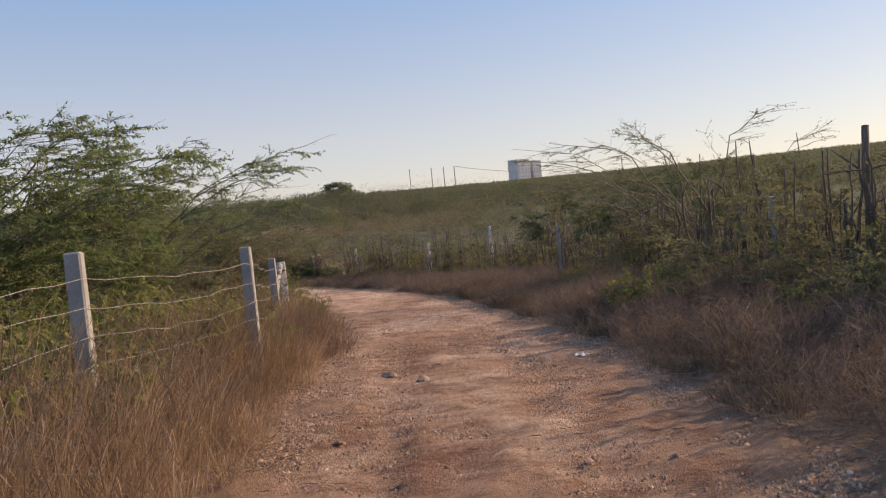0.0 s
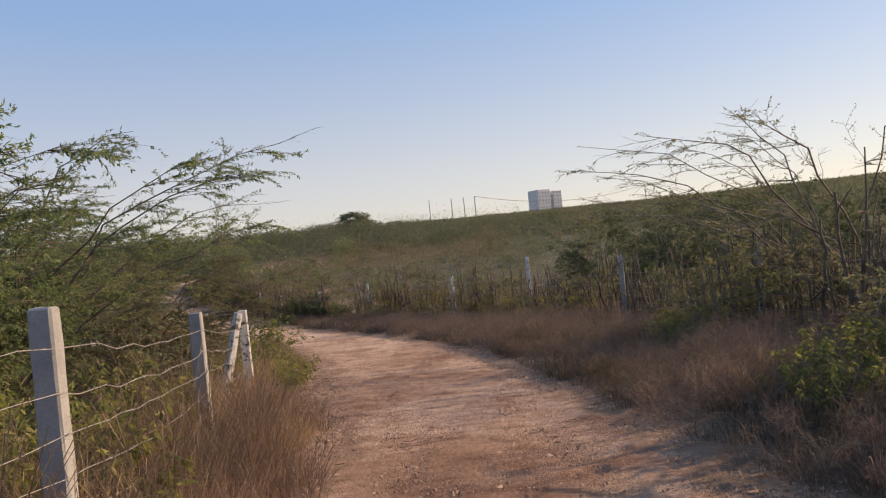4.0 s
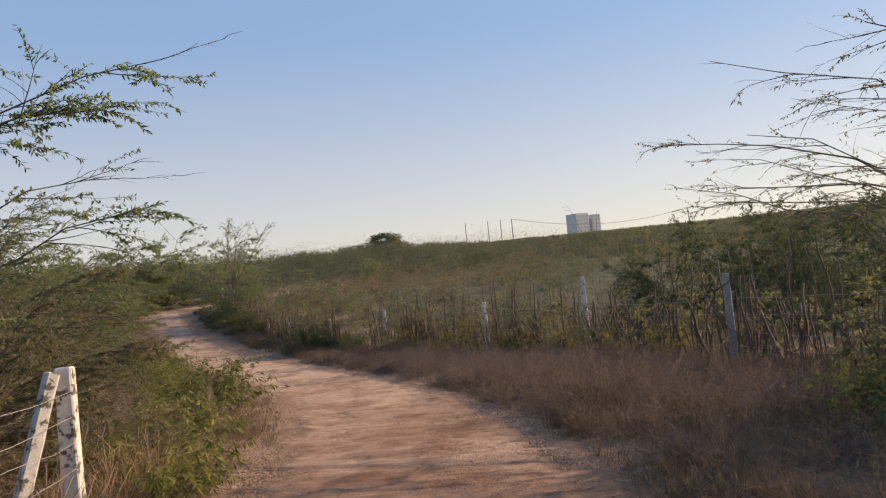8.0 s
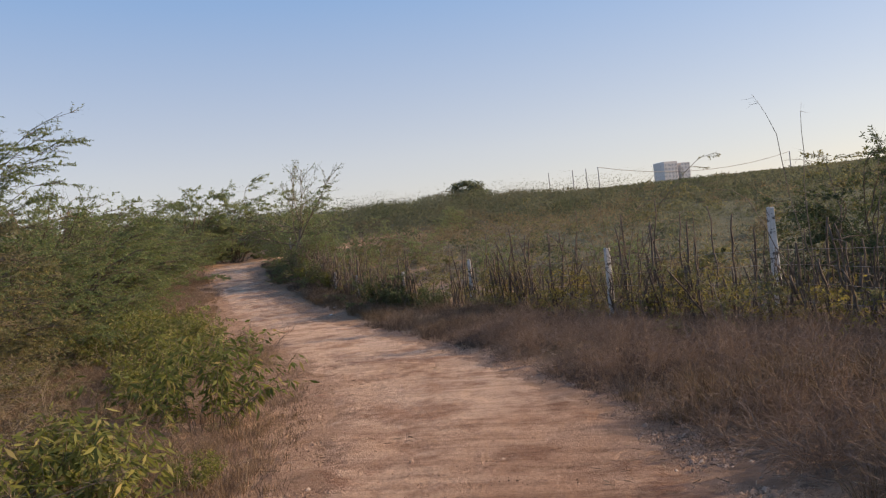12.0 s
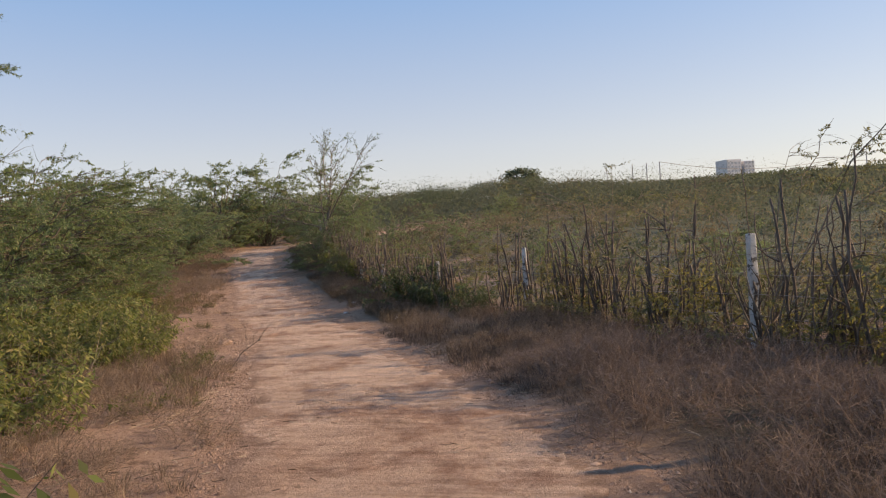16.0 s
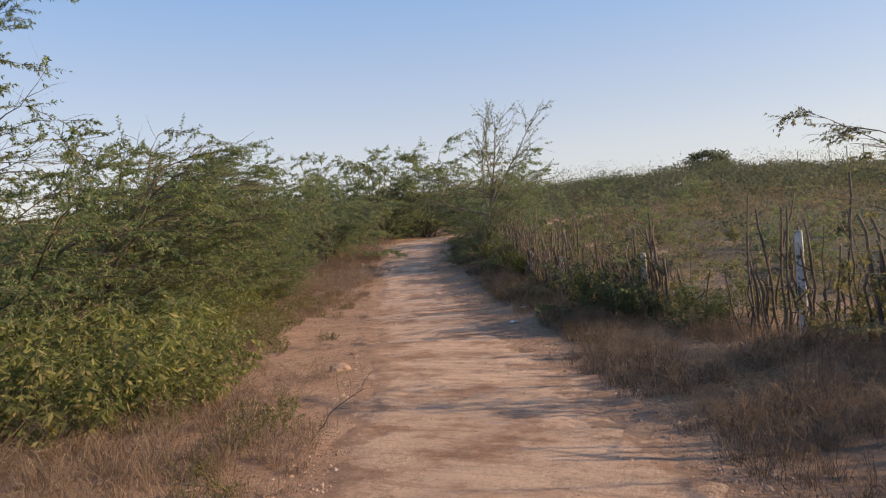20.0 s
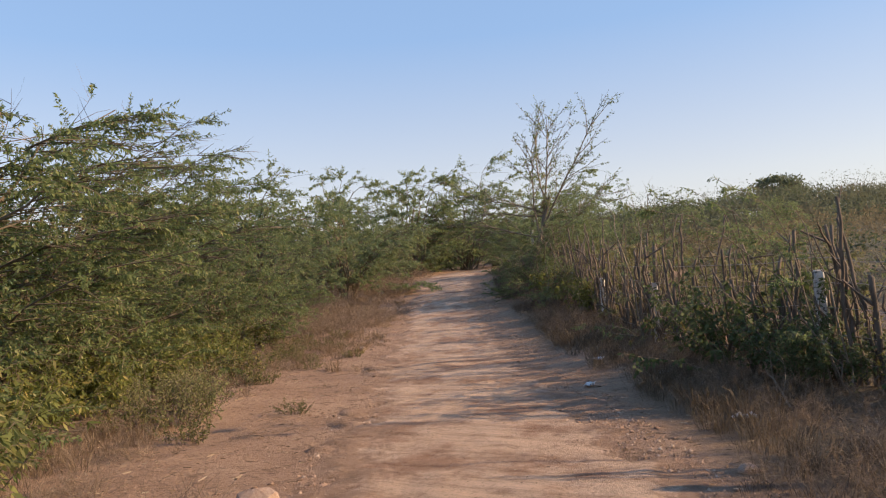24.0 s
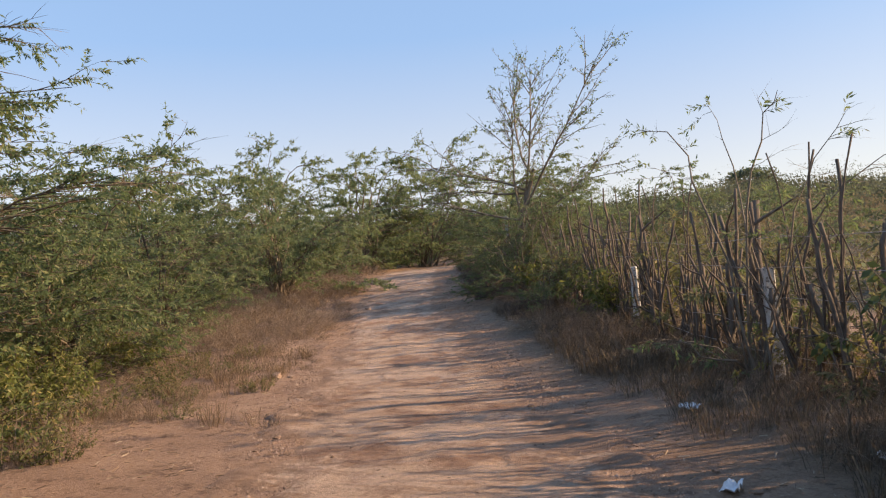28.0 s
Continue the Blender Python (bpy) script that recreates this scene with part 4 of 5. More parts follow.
for x, y in scatter(3400, -66, 62, -16, 100, 2.6, 3, lambda o, s, x, y: np.where(s < 0, (o > 7.5) & ((y < 20) | (y > 28) | (o > 8)), (x > fence_x(y) + 5) & (o > 3.5)) & ((np.abs(x) > 3) | (y > 20))):
    d = min(abs(off_track(np.array([x]), np.array([y]))[0][0]), 40)
    k, turn, size = int(rng.integers(4)), rng.uniform(0, 360), rng.uniform(1.0, 1.45) if x < fence_x(y) else rng.uniform(0.45, 0.8)
    if y > 3 and d < (13 if x < fence_x(y) else 8) and y < 80:
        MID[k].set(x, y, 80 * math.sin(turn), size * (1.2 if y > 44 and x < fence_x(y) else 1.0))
    elif y > 3 or d < 15:
        n = 330
        size *= 1.3 if x < fence_x(y) else 1.0
        q = clump(n, 22, rng) * np.array([1.9, 1.9, 2.5]) * size
        tone = rng.random()
        leaves(rest if x < fence_x(y) or tone < 0.5 else darkrest if tone < 0.75 else dryrest, q + np.array([x, y, on_ground(x, y)]), unit(rng.normal(size=q.shape)), rng.uniform(0.09, 0.21, n), rng.uniform(0.045, 0.09, n), rng)
for x, y in scatter(5000, -32, 60, 20, 110, 1.7, 14, lambda o, s, x, y: (s > 0) & (x > fence_x(y) + 4) & (o > 3)):
    n, size = 60, rng.uniform(0.6, 1.3)
    q = clump(n, 7, rng) * np.array([1.2, 1.2, 1.15]) * size
    dry = cloud(x, y, 7.0) + rng.uniform(-0.25, 0.25) + np.clip((fence_x(y) + 22 - x) / 30, -0.3, 0.3)
    leaves(dryrest if dry > 0.53 else darkrest if dry < 0.22 else rest, q + np.array([x, y, on_ground(x, y)]), unit(rng.normal(size=q.shape)), rng.uniform(0.1, 0.2, n), rng.uniform(0.035, 0.08, n), rng)
tagged(new("scrub", rest.mesh("scrub", M_FAR)), "green thorn scrub covering the land around", "scrub", kind="stuff")
tagged(new("scrub", dryrest.mesh("scrub", M_BROWNLEAF)), "dry brown scrub on the land behind the stick fence", "scrub", kind="stuff")
tagged(new("scrub", darkrest.mesh("scrub", M_FARDARK)), "dark green thorn scrub on the land behind the stick fence", "scrub", kind="stuff")
for x, y in scatter(1200, -30, 30, -4, 62, 1.8, 4, lambda o, s, x, y: (s > 0) & (x > fence_x(y) + 2.2) & (x < fence_x(y) + 6.5)):
    DRYMID[int(rng.integers(3))].set(x, y, rng.uniform(0, 360), rng.uniform(0.5, 0.9) if y > 22 else rng.uniform(0.8, 1.2))
for x, y in scatter(3500, -30, 12, 2, 60, 0.78, 5, lambda o, s, x, y: (s > 0) & (x > fence_x(y) + 0.25) & (x < fence_x(y) + 1.9)):
    DRYMID[int(rng.integers(3))].set(x, y, rng.uniform(0, 360), rng.uniform(0.7, 1.08) + (0.08 if 15 < y < 31 else 0.0))
for x, y in scatter(9000, -30, 10, -2, 60, 0.4, 6, lambda o, s, x, y: (s > 0) & (o > np.where(y > 37, 1.0, np.where(y > 29, 0.3, 0.42))) & (x < fence_x(y) + 0.3)):
    off = float(off_track(np.array([x]), np.array([y]))[0][0])
    tall = 1.0 if y < 26 else 0.85 if y < 31 else 0.62
    lay_brush(x, y, tall * (0.62 + 0.3 * min(off / 1.5, 1.0)) * rng.uniform(0.75, 1.25), "tangled grey-brown dead brush between track and fence")
for x, y in scatter(2600, -30, 10, 14, 62, 0.55, 8, lambda o, s, x, y: (s < 0) & (o > np.where((y > 34) & (y < 43), np.clip(1.5 - (y - 39) * 0.27, 0.45, 1.5), np.where(y < 34, 0.2, 0.45))) & (o < np.where(y > 44, 4.0, 3.0))):
    if rng.random() < (0.3 if y < 37 else 0.55 if y < 45.5 else 0.1):
        WEED[int(rng.integers(2))].set(x, y, rng.uniform(0, 360), rng.uniform(0.4, 0.8))
    else:
        lay_brush(x, y, rng.uniform(0.3, 0.6) if y < 44 else rng.uniform(0.7, 1.15), "low dry brush on the open side of the track")
for x, y in scatter(900, -6, 2, 1, 17, 0.62, 16, lambda o, s, x, y: (s < 0) & (o > 0.35) & (o < 1.7)):
    lay_brush(x, y, rng.uniform(0.45, 0.8), "brown dead brush in the grass below the wire fence")
for x, y in scatter(500, -30, 10, 8, 60, 1.3, 12, lambda o, s, x, y: (s > 0) & (np.abs(x - fence_x(y)) < 0.5) & ((y < 22) | (y > 44))):
    BROAD[int(rng.integers(4))].set(x, y, rng.uniform(0, 360), rng.uniform(0.6, 1.1), "yellowish leafy bush tangled in the stick fence")
for x, y in scatter(900, -14, 0, 18, 31, 0.7, 18, lambda o, s, x, y: (s < 0) & (o > 1.2) & (o < 6)):
    lay_brush(x, y, rng.uniform(0.4, 0.8), "low dry brush on the open side of the track")


def climber(seed, wide, tall):
    """Thin vine stems that scramble up the sticks, with small hanging leaves."""
    g = np.random.default_rng(seed)
    wood, lf = Soup(), Soup()
    k = 13
    base = np.stack([g.uniform(-0.5, 0.5, k) * wide, g.normal(size=k) * 0.08, np.full(k, -0.03)], 1)
    d = np.stack([g.normal(size=k) * 0.4, g.normal(size=k) * 0.12, np.ones(k)], 1)
    main = grow(base, d, tall * g.uniform(0.55, 1.15, k), 9, 0.02, 0.22, g)
    tubes(wood, main, np.linspace(1, 0.4, 9)[None] * 0.004 * np.ones((k, 1)), 3)
    p, t, _ = along(main, 6, 0.25, 1.0, g)
    tw = grow(p, aside(t, 0.9, 0.1, g), g.uniform(0.12, 0.34, len(p)), 4, 0.12, 0.2, g)
    ribbons(wood, tw, np.array([1, 0.8, 0.6, 0.4]) * 0.0022, g)
    p, t, _ = along(np.concatenate([tw, main[:, 2::2]]), 13, 0.1, 1.0, g)
    leaves(lf, p, aside(t, g.uniform(0.6, 1.4, (len(p), 1)), -0.7, g), 0.06 * g.uniform(0.6, 1.4, len(p)), 0.024 * g.uniform(0.7, 1.3, len(p)), g)
    return Kind("climber", "yellow-green climbing vine scrambling over the fence sticks", "vine", "climbers", [("stem", wood, M_BARK), ("foliage", lf, M_CLIMB)])


CLIMBERS = [climber(500 + i, 1.1, 1.45) for i in range(3)]
for i, y in enumerate((24.2, 25.3, 26.6, 27.5, 28.9, 29.6, 30.3, 31.0, 32.0, 32.9, 33.7, 34.5, 35.4, 36.2, 38.9, 40.9, 42.4)):
    CLIMBERS[i % 3].set(float(fence_x(y)) + 0.12 * math.sin(i * 2.1), y, 125 + 12 * math.sin(i), 0.85 + 0.25 * math.sin(i * 1.7) if y < 38 else 0.7)
for (label, _), soup in BRUSH_AT.items():
    tagged(new("dead_brush", soup.mesh("dead_brush", M_DRYTWIG)), label, "brush", kind="stuff")


def cover(n, ok, label, material, tall, size, seed):
    """Low leafy growth that closes the ground between the shrubs."""
    r = np.random.default_rng(seed)
    x, y = r.uniform(-60, 55, n * 4), r.uniform(-6, 112, n * 4)
    o, s, _ = off_track(x, y)
    m = ok(o, s, x, y) & (cloud(x, y, 3.0) + 0.3 * r.random(n * 4) > 0.2)
    x, y = x[m][:n], y[m][:n]
    far = np.clip(np.hypot(x + 5, y - 25) / 25, 0.7, 1.9)
    z = ground_z(x, y) + r.random(len(x)) ** 1.7 * tall * np.clip(2.2 - 0.7 * far, 0.3, 1) * (0.35 + 0.65 * cloud(x, y, 2.4)) + 0.02
    soup = Soup()
    leaves(soup, np.stack([x, y, z], 1), unit(r.normal(size=(len(x), 3)) + [0, 0, 0.5]), far * size * r.uniform(0.6, 1.5, len(x)), far * size * r.uniform(0.1, 0.4, len(x)), r)
    tagged(new("undergrowth", soup.mesh("undergrowth", material)), label, "undergrowth", kind="stuff")


cover(100000, lambda o, s, x, y: (s > 0) & (x > fence_x(y) + 0.3) & (x < fence_x(y) + 22), "brown dry growth behind the stick fence", M_BROWNLEAF, 1.3, 0.09, 61)
cover(80000, lambda o, s, x, y: (s > 0) & (x > fence_x(y) + 17) & (cloud(x, y, 5.0) > 0.42), "green low growth on the slope beyond the stick fence", M_FAR, 1.2, 0.075, 63)
cover(135000, lambda o, s, x, y: (s < 0) & (o > 8) & (y > 4), "dense green thorn growth between the shrubs", M_FAR, 4.7, 0.09, 64)
cover(70000, lambda o, s, x, y: (s < 0) & (o > 4) & (y > 48) & (y < 84) & (x > -45), "dense green thorn growth between the tall shrubs", M_FEATHER, 5.0, 0.06, 65)
cover(40000, lambda o, s, x, y: (s < 0) & (o > np.where((y > 17) & (y < 29), 6.0, 2.8)) & (cloud(x, y, 2.2) > 0.3), "dusty green low growth between the shrubs", M_FAR, 0.7, 0.1, 62)


# dry grass, in stretches
def grass(name, n, y0, y1, ok, height, seed, material, label, per=34, wide=0.07):
    """Tufts of fine blades that arch outwards, each with a thin seed head."""
    r = np.random.default_rng(seed)
    tx, ty = r.uniform(-34, 12, n * 12), r.uniform(y0, y1, n * 12)
    o, s, _ = off_track(tx, ty)
    m = ok(o, s, tx, ty)
    tx, ty, o = tx[m][:n], ty[m][:n], o[m][:n]
    if not len(tx):
        return
    az = r.uniform(0, 2 * np.pi, len(tx) * per)
    out = np.stack([np.cos(az), np.sin(az), 0 * az], 1)
    rad = np.abs(r.normal(size=len(az))) * wide
    x, y = np.repeat(tx, per) + out[:, 0] * rad, np.repeat(ty, per) + out[:, 1] * rad
    z = ground_z(x, y) - 0.02
    tall = r.uniform(0.5, 1.1, len(tx)) * (0.45 + 0.55 * np.clip(o / 0.7, 0, 1)) * (0.6 + 0.55 * cloud(tx, ty, 0.9))
    hgt = np.repeat(tall, per) * r.uniform(0.45, 1.15, len(x)) * height
    lean = out * (hgt * r.uniform(0.15, 0.75, len(x)))[:, None]
    az2 = r.uniform(0, 2 * np.pi, len(x))
    side = np.stack([-np.sin(az2), np.cos(az2), 0 * az2], 1) * r.uniform(0.0009, 0.002, len(x))[:, None]
    up = np.array([0, 0, 1.0]) * hgt[:, None]
    p0 = np.stack([x, y, z], 1)
    wob = r.normal(size=p0.shape) * 0.025 * height
    p1 = p0 + lean * 0.2 + up * 0.5 + wob
    p2 = p0 + lean * 0.62 + up * 0.85 + wob * 1.5
    p3 = p0 + lean * 1.25 + up * r.uniform(0.72, 1.02, len(x))[:, None] + wob * 2
    v = np.stack([p0 - side, p0 + side, p1 - side, p1 + side, p2 - side * 1.5, p2 + side * 1.5, p3], 1)
    i = np.arange(len(x))[:, None] * 7
    soup = Soup()
    soup.add(v, np.concatenate([i + np.array([0, 1, 3, 2]), i + np.array([2, 3, 5, 4])]), i + np.array([4, 5, 6]))
    tagged(new(name, soup.mesh(name, material)), label, "grass", kind="stuff")


for y0 in range(0, 60, 12):
    if y0 < 24:
        grass("dry_grass", 1000 if y0 == 0 else 700, y0, min(y0 + 12, 18), lambda o, s, x, y: (s < 0) & (o > 0.05) & (o < 1.25) & (cloud(x, y, 1.0) > 0.36), 0.86, 200 + y0, M_GRASS, "reddish dry grass in thick tufts along the track edge", 44)
    if y0 > 0:
        grass("dry_grass", 1000, max(y0, 17), y0 + 12, lambda o, s, x, y: (s < 0) & (o > np.where((y > 34) & (y < 41), 1.9, 0.05)) & (o < np.where((y > 18) & (y < 31), 5.0, 2.6)) & (cloud(x, y, 1.1) > np.where(y < 33, 0.42, 0.5)), 0.28, 230 + y0, M_REDGRASS, "reddish dry grass along the track edge")
    grass("dry_grass", 1500 if y0 < 30 else 1800, y0, y0 + 12, lambda o, s, x, y: (s > 0) & (o > np.where(y > 37, 0.7, 0.1)) & (x < fence_x(y) + 1) & (cloud(x, y, 1.1) > 0.45), 0.45 if y0 < 24 else 0.3, 300 + y0, M_SHADEGRASS, "grey-brown dry grass under the stick fence, darkened for its shade")
grass("dry_grass", 1050, 3, 14.5, lambda o, s, x, y: (s < 0) & (o > 0.35) & (o < 1.5) & (cloud(x + 3, y, 1.2) > 0.3), 1.22, 352, M_REDGRASS, "tall reddish dry grass grown up round the fence posts", 40, 0.1)
grass("dry_grass", 330, 9.4, 13.6, lambda o, s, x, y: (s < 0) & (o > -0.15) & (o < 0.75) & (cloud(x, y + 2, 1.0) > 0.25), 1.15, 353, M_REDGRASS, "mound of red-brown dry grass below the braced post", 46, 0.1)
grass("dry_grass", 60, 6, 16, lambda o, s, x, y: (s > 0) & (o > 0.15) & (o < 1.6) & (cloud(x, y, 1.0) > 0.6), 0.5, 351, M_GRASS, "tufts of reddish dry grass at the edge of the dead brush", 46)


def straw():
    """Fallen twigs and straw on the ground beside the track."""
    r = np.random.default_rng(55)
    x, y = r.uniform(-30, 9, 150000), r.uniform(0, 58, 150000)
    o, s, _ = off_track(x, y)
    m = (o > -1.4) & (o < 3.5) & (r.random(len(x)) < np.where(o < 0.0, 0.5, 1.0)) & (cloud(x, y, 0.9) > np.where(o < 0, 0.62 + o * -0.06, 0.3))
    x, y = x[m][:22000], y[m][:22000]
    n = len(x)
    p = np.stack([x, y, ground_z(x, y) + 0.03], 1)
    az = r.uniform(0, 6.28, n)
    d = np.stack([np.cos(az), np.sin(az), r.normal(size=n) * 0.12], 1) * (r.uniform(0.025, 0.12, n) * np.where(off_track(x, y)[0] < 0.1, 0.4, 1.0) * np.where(y > 30, 0.35, 1.0))[:, None]
    soup = Soup()
    ribbons(soup, np.stack([p - d, p + d], 1), [0.003, 0.002], r)
    tagged(new("straw", soup.mesh("straw", M_STRAW)), "dead straw and twigs fallen on the soil", "straw", kind="stuff")


straw()


# ---- fences ----
def post_mesh(name, w, d, top, foot, material, seed):
    """Slightly tapered, chipped concrete post."""
    r = np.random.default_rng(seed)
    bm = bmesh.new()
    bmesh.ops.create_cube(bm, size=1)
    for v in bm.verts:
        up = v.co.z > 0
        k = 0.8 if up else 1.0
        v.co = Vector((v.co.x * w * k, v.co.y * d * k, top if up else foot))
    bmesh.ops.subdivide_edges(bm, edges=[e for e in bm.edges if abs(e.verts[0].co.z - e.verts[1].co.z) > 0.1], cuts=9)
    bmesh.ops.bevel(bm, geom=[e for e in bm.edges if not e.is_boundary and e.calc_face_angle(0) > 0.6], offset=0.012, segments=1, affect="EDGES")
    for v in bm.verts:
        v.co += Vector(r.normal(size=3) * 0.0018)
    me = bpy.data.meshes.new(name)
    bm.to_mesh(me)
    bm.free()
    me.materials.append(material)
    return me


def wire_mesh(pts, seed, r=0.0027, barbs=True, sag=0.05):
    """Two-strand wire from post to post with barbs."""
    g = np.random.default_rng(seed)
    line = []
    for a, b in zip(pts[:-1], pts[1:]):
        a, b = np.array(a), np.array(b)
        t = np.linspace(0, 1, 12)[:-1]
        line.append(a + (b - a) * t[:, None] - np.array([0, 0, 1]) * (sag * g.uniform(0.4, 1.5) * 4 * t * (1 - t))[:, None] + g.normal(size=(11, 3)) * 0.01)
    line = np.concatenate(line + [np.array([pts[-1]])])
    s = Soup()
    tubes(s, line[None], np.full((1, len(line)), r), 4)
    if barbs:
        seg = np.linalg.norm(np.diff(line, axis=0), axis=1)
        n = int(seg.sum() / 0.12)
        p, t, _ = along(line[None], n, 0, 1, g)
        d = unit(np.cross(t, g.normal(size=p.shape)))
        tubes(s, np.stack([p - d * 0.018, p + d * 0.018], 1), np.full((n, 2), 0.0016), 3)
    return s


def left_fence():
    f = thing("wire_fence", "barbed wire fence on grey concrete posts", "fence", (-2.8, 5.5, -0.15))
    inv = Matrix.Translation((2.8, -5.5, 0.15))
    spots = [(-3.3, -1.4, 1.6, 0), (-3.05, 2.1, 1.58, 0), (-2.78, 5.6, 1.53, 4), (-2.32, 8.74, 1.42, -2), (-2.84, 12.24, 1.16, 2), (-3.42, 15.69, 0.97, 6)]
    for i, (x, y, top, tilt) in enumerate(spots):
        g = on_ground(x, y)
        me = post_mesh("post", 0.15, 0.13, top - g, -0.3, M_WHITEWASH if i == 5 else M_CONCRETE, i)
        p = part("post", me, f, "whitewashed corner post" if i == 5 else "")
        p.matrix_parent_inverse = inv
        p.matrix_basis = pose(x, y, g, 0, 0, 5 + tilt)
    x, y, top, _ = spots[5]
    g = on_ground(x, y)
    foot, head = Vector((x - 0.3, y - 0.42, g)), Vector((x - 0.02, y - 0.12, top - 0.02))
    s = post_mesh("brace", 0.13, 0.11, (head - foot).length, -0.2, M_WHITEWASH, 9)
    p = part("brace", s, f, "whitewashed slanting brace")
    p.matrix_parent_inverse = inv
    p.matrix_basis = look(foot, head) @ pose(0, 0, 0, 180, 0, 0)
    for k in range(6):
        fr = 0.2 + k * 0.135
        pts = []
        for x, y, top, _ in spots:
            g = on_ground(x, y)
            pts.append((x + 0.075, y - 0.07, g + (top - g) * fr))
        p = part("wire", wire_mesh(pts, 40 + k, sag=0.06).mesh("wire", M_WIRE), f, "barbed wire strand")
        p.matrix_parent_inverse = inv


left_fence()


def right_fence():
    f = thing("stick_fence", "stick fence of crooked grey branches, concrete posts and wire", "fence", (-4.36, 37.2, -1.0))
    inv = Matrix.Translation((4.36, -37.2, 1.0))
    tops = {7: 1.15, 8: 0.67, 9: 0.56, 10: 0.3, 11: 0.23, 12: 0.35, 13: 0.57, 14: 0.8}
    whole = []
    for i, (x, y) in enumerate(FENCE):
        g = on_ground(x, y)
        top = tops.get(i, g + 1.7)
        whole.append((x, y, g, top))
        me = post_mesh("post", 0.12, 0.12, top - g, -0.3, M_WHITEWASH if i in tops else M_CONCRETE, 60 + i)
        p = part("post", me, f, "whitewashed concrete post" if i in tops else "")
        p.matrix_parent_inverse = inv
        p.matrix_basis = pose(x, y, g, 0, 0, 8 + 10 * (i % 3))
    r = np.random.default_rng(77)
    variants = []
    for i in range(32):
        hgt = r.choice([r.uniform(0.8, 1.25), r.uniform(1.2, 1.6), r.uniform(1.55, 2.1)], p=[0.45, 0.4, 0.15])
        s = Soup()
        k = 9
        z = np.linspace(-0.1, hgt, k)
        wob = np.cumsum(r.normal(size=(k, 2)) * 0.024, axis=0)
        wob += np.sin(np.linspace(0, 3, k) + r.uniform(0, 3))[:, None] * r.normal(size=2) * 0.05
        pts = np.stack([wob[:, 0], wob[:, 1], z], 1)
        pts = np.concatenate([pts, pts[-1:] + [0, 0, 0.004]])
        thick = r.choice([r.uniform(0.008, 0.014), r.uniform(0.013, 0.022), r.uniform(0.022, 0.036)], p=[0.3, 0.42, 0.28])
        rad = np.concatenate([np.linspace(1, 0.62, k) * r.uniform(0.85, 1.2, k), [0.02]]) * thick
        tubes(s, pts[None], rad[None], 6)
        for _ in range(int(r.integers(0, 3))):
            j = int(r.integers(3, 8))
            q = grow(pts[j:j + 1], np.array([[*r.normal(size=2) * 0.8, 1.0]]), [r.uniform(0.12, 0.5)], 5, 0, 0.2, r)
            tubes(s, q, np.linspace(0.55, 0.2, 5)[None] * thick, 4)
        variants.append((s, s.mesh("stick", M_STICK, True)))
    near = 0
    rest = Soup()
    for (a, b) in zip(FENCE[:-1], FENCE[1:]):
        n = int(np.hypot(*(b - a)) / (0.058 if a[1] < 37 else 0.05))
        for j in range(n):
            t = (j + r.uniform(-0.8, 0.8)) / n
            x, y = a + (b - a) * t + r.normal(size=2) * 0.06
            if r.random() > 0.55 + 0.6 * float(cloud(x * 3.1, y * 3.1, 2.0)) or (-6.6 < x < -4.9 and 37.5 < y < 39.3 and r.random() < 0.75):
                continue
            s, me = variants[int(r.integers(32))]
            lean = 3.5 if y < 18 or r.random() < 0.75 else 10.0
            grown = 1.32 if 7 < y < 16 else 1.15 if y < 19 or 30 < y < 36.5 else 1.0
            m = pose(x, y, on_ground(x, y), r.normal() * lean, r.normal() * lean, r.uniform(0, 360)) @ Matrix.Diagonal((1.0, 1.0, grown, 1.0))
            if 26 < y < 47 and near < 300 and j % 5 < 4:
                p = part("stick", me, f)
                p.matrix_parent_inverse = inv
                p.matrix_basis = m
                near += 1
            else:
                mm = np.array(m)
                rest.add(np.concatenate(s.v) @ mm[:3, :3].T + mm[:3, 3], np.concatenate(s.q))
    big = Soup()
    pts = np.array([(0, 0, -0.3), (0.03, 0, 0.8), (0.0, 0.04, 1.7), (0.05, 0.02, 2.55), (0.05, 0.02, 2.56)])
    tubes(big, pts[None], np.array([[0.07, 0.065, 0.06, 0.055, 0.005]]), 8)
    for x, y in ((6.5, 11.2), (-9.7, 43.55)):
        p = part("wooden_post", big.mesh("wooden_post", M_STICK, True), f, "thick crooked wooden post")
        p.matrix_parent_inverse = inv
        p.matrix_basis = pose(x, y, on_ground(x, y), 0, 0, 40) @ Matrix.Scale(1.0 if y < 20 else 0.66, 4)
    p = part("brushwood", rest.mesh("brushwood", M_STICK, True), f)
    p["kind"] = "stuff"
    p.matrix_parent_inverse = inv
    for k in range(5):
        pts = [(x - 0.05, y - 0.05, g + 0.25 + 0.26 * k) for x, y, g, top in whole]
        p = part("wire", wire_mesh(pts, 70 + k, 0.003, False).mesh("wire", M_WIRE), f)
        p.matrix_parent_inverse = inv


right_fence()


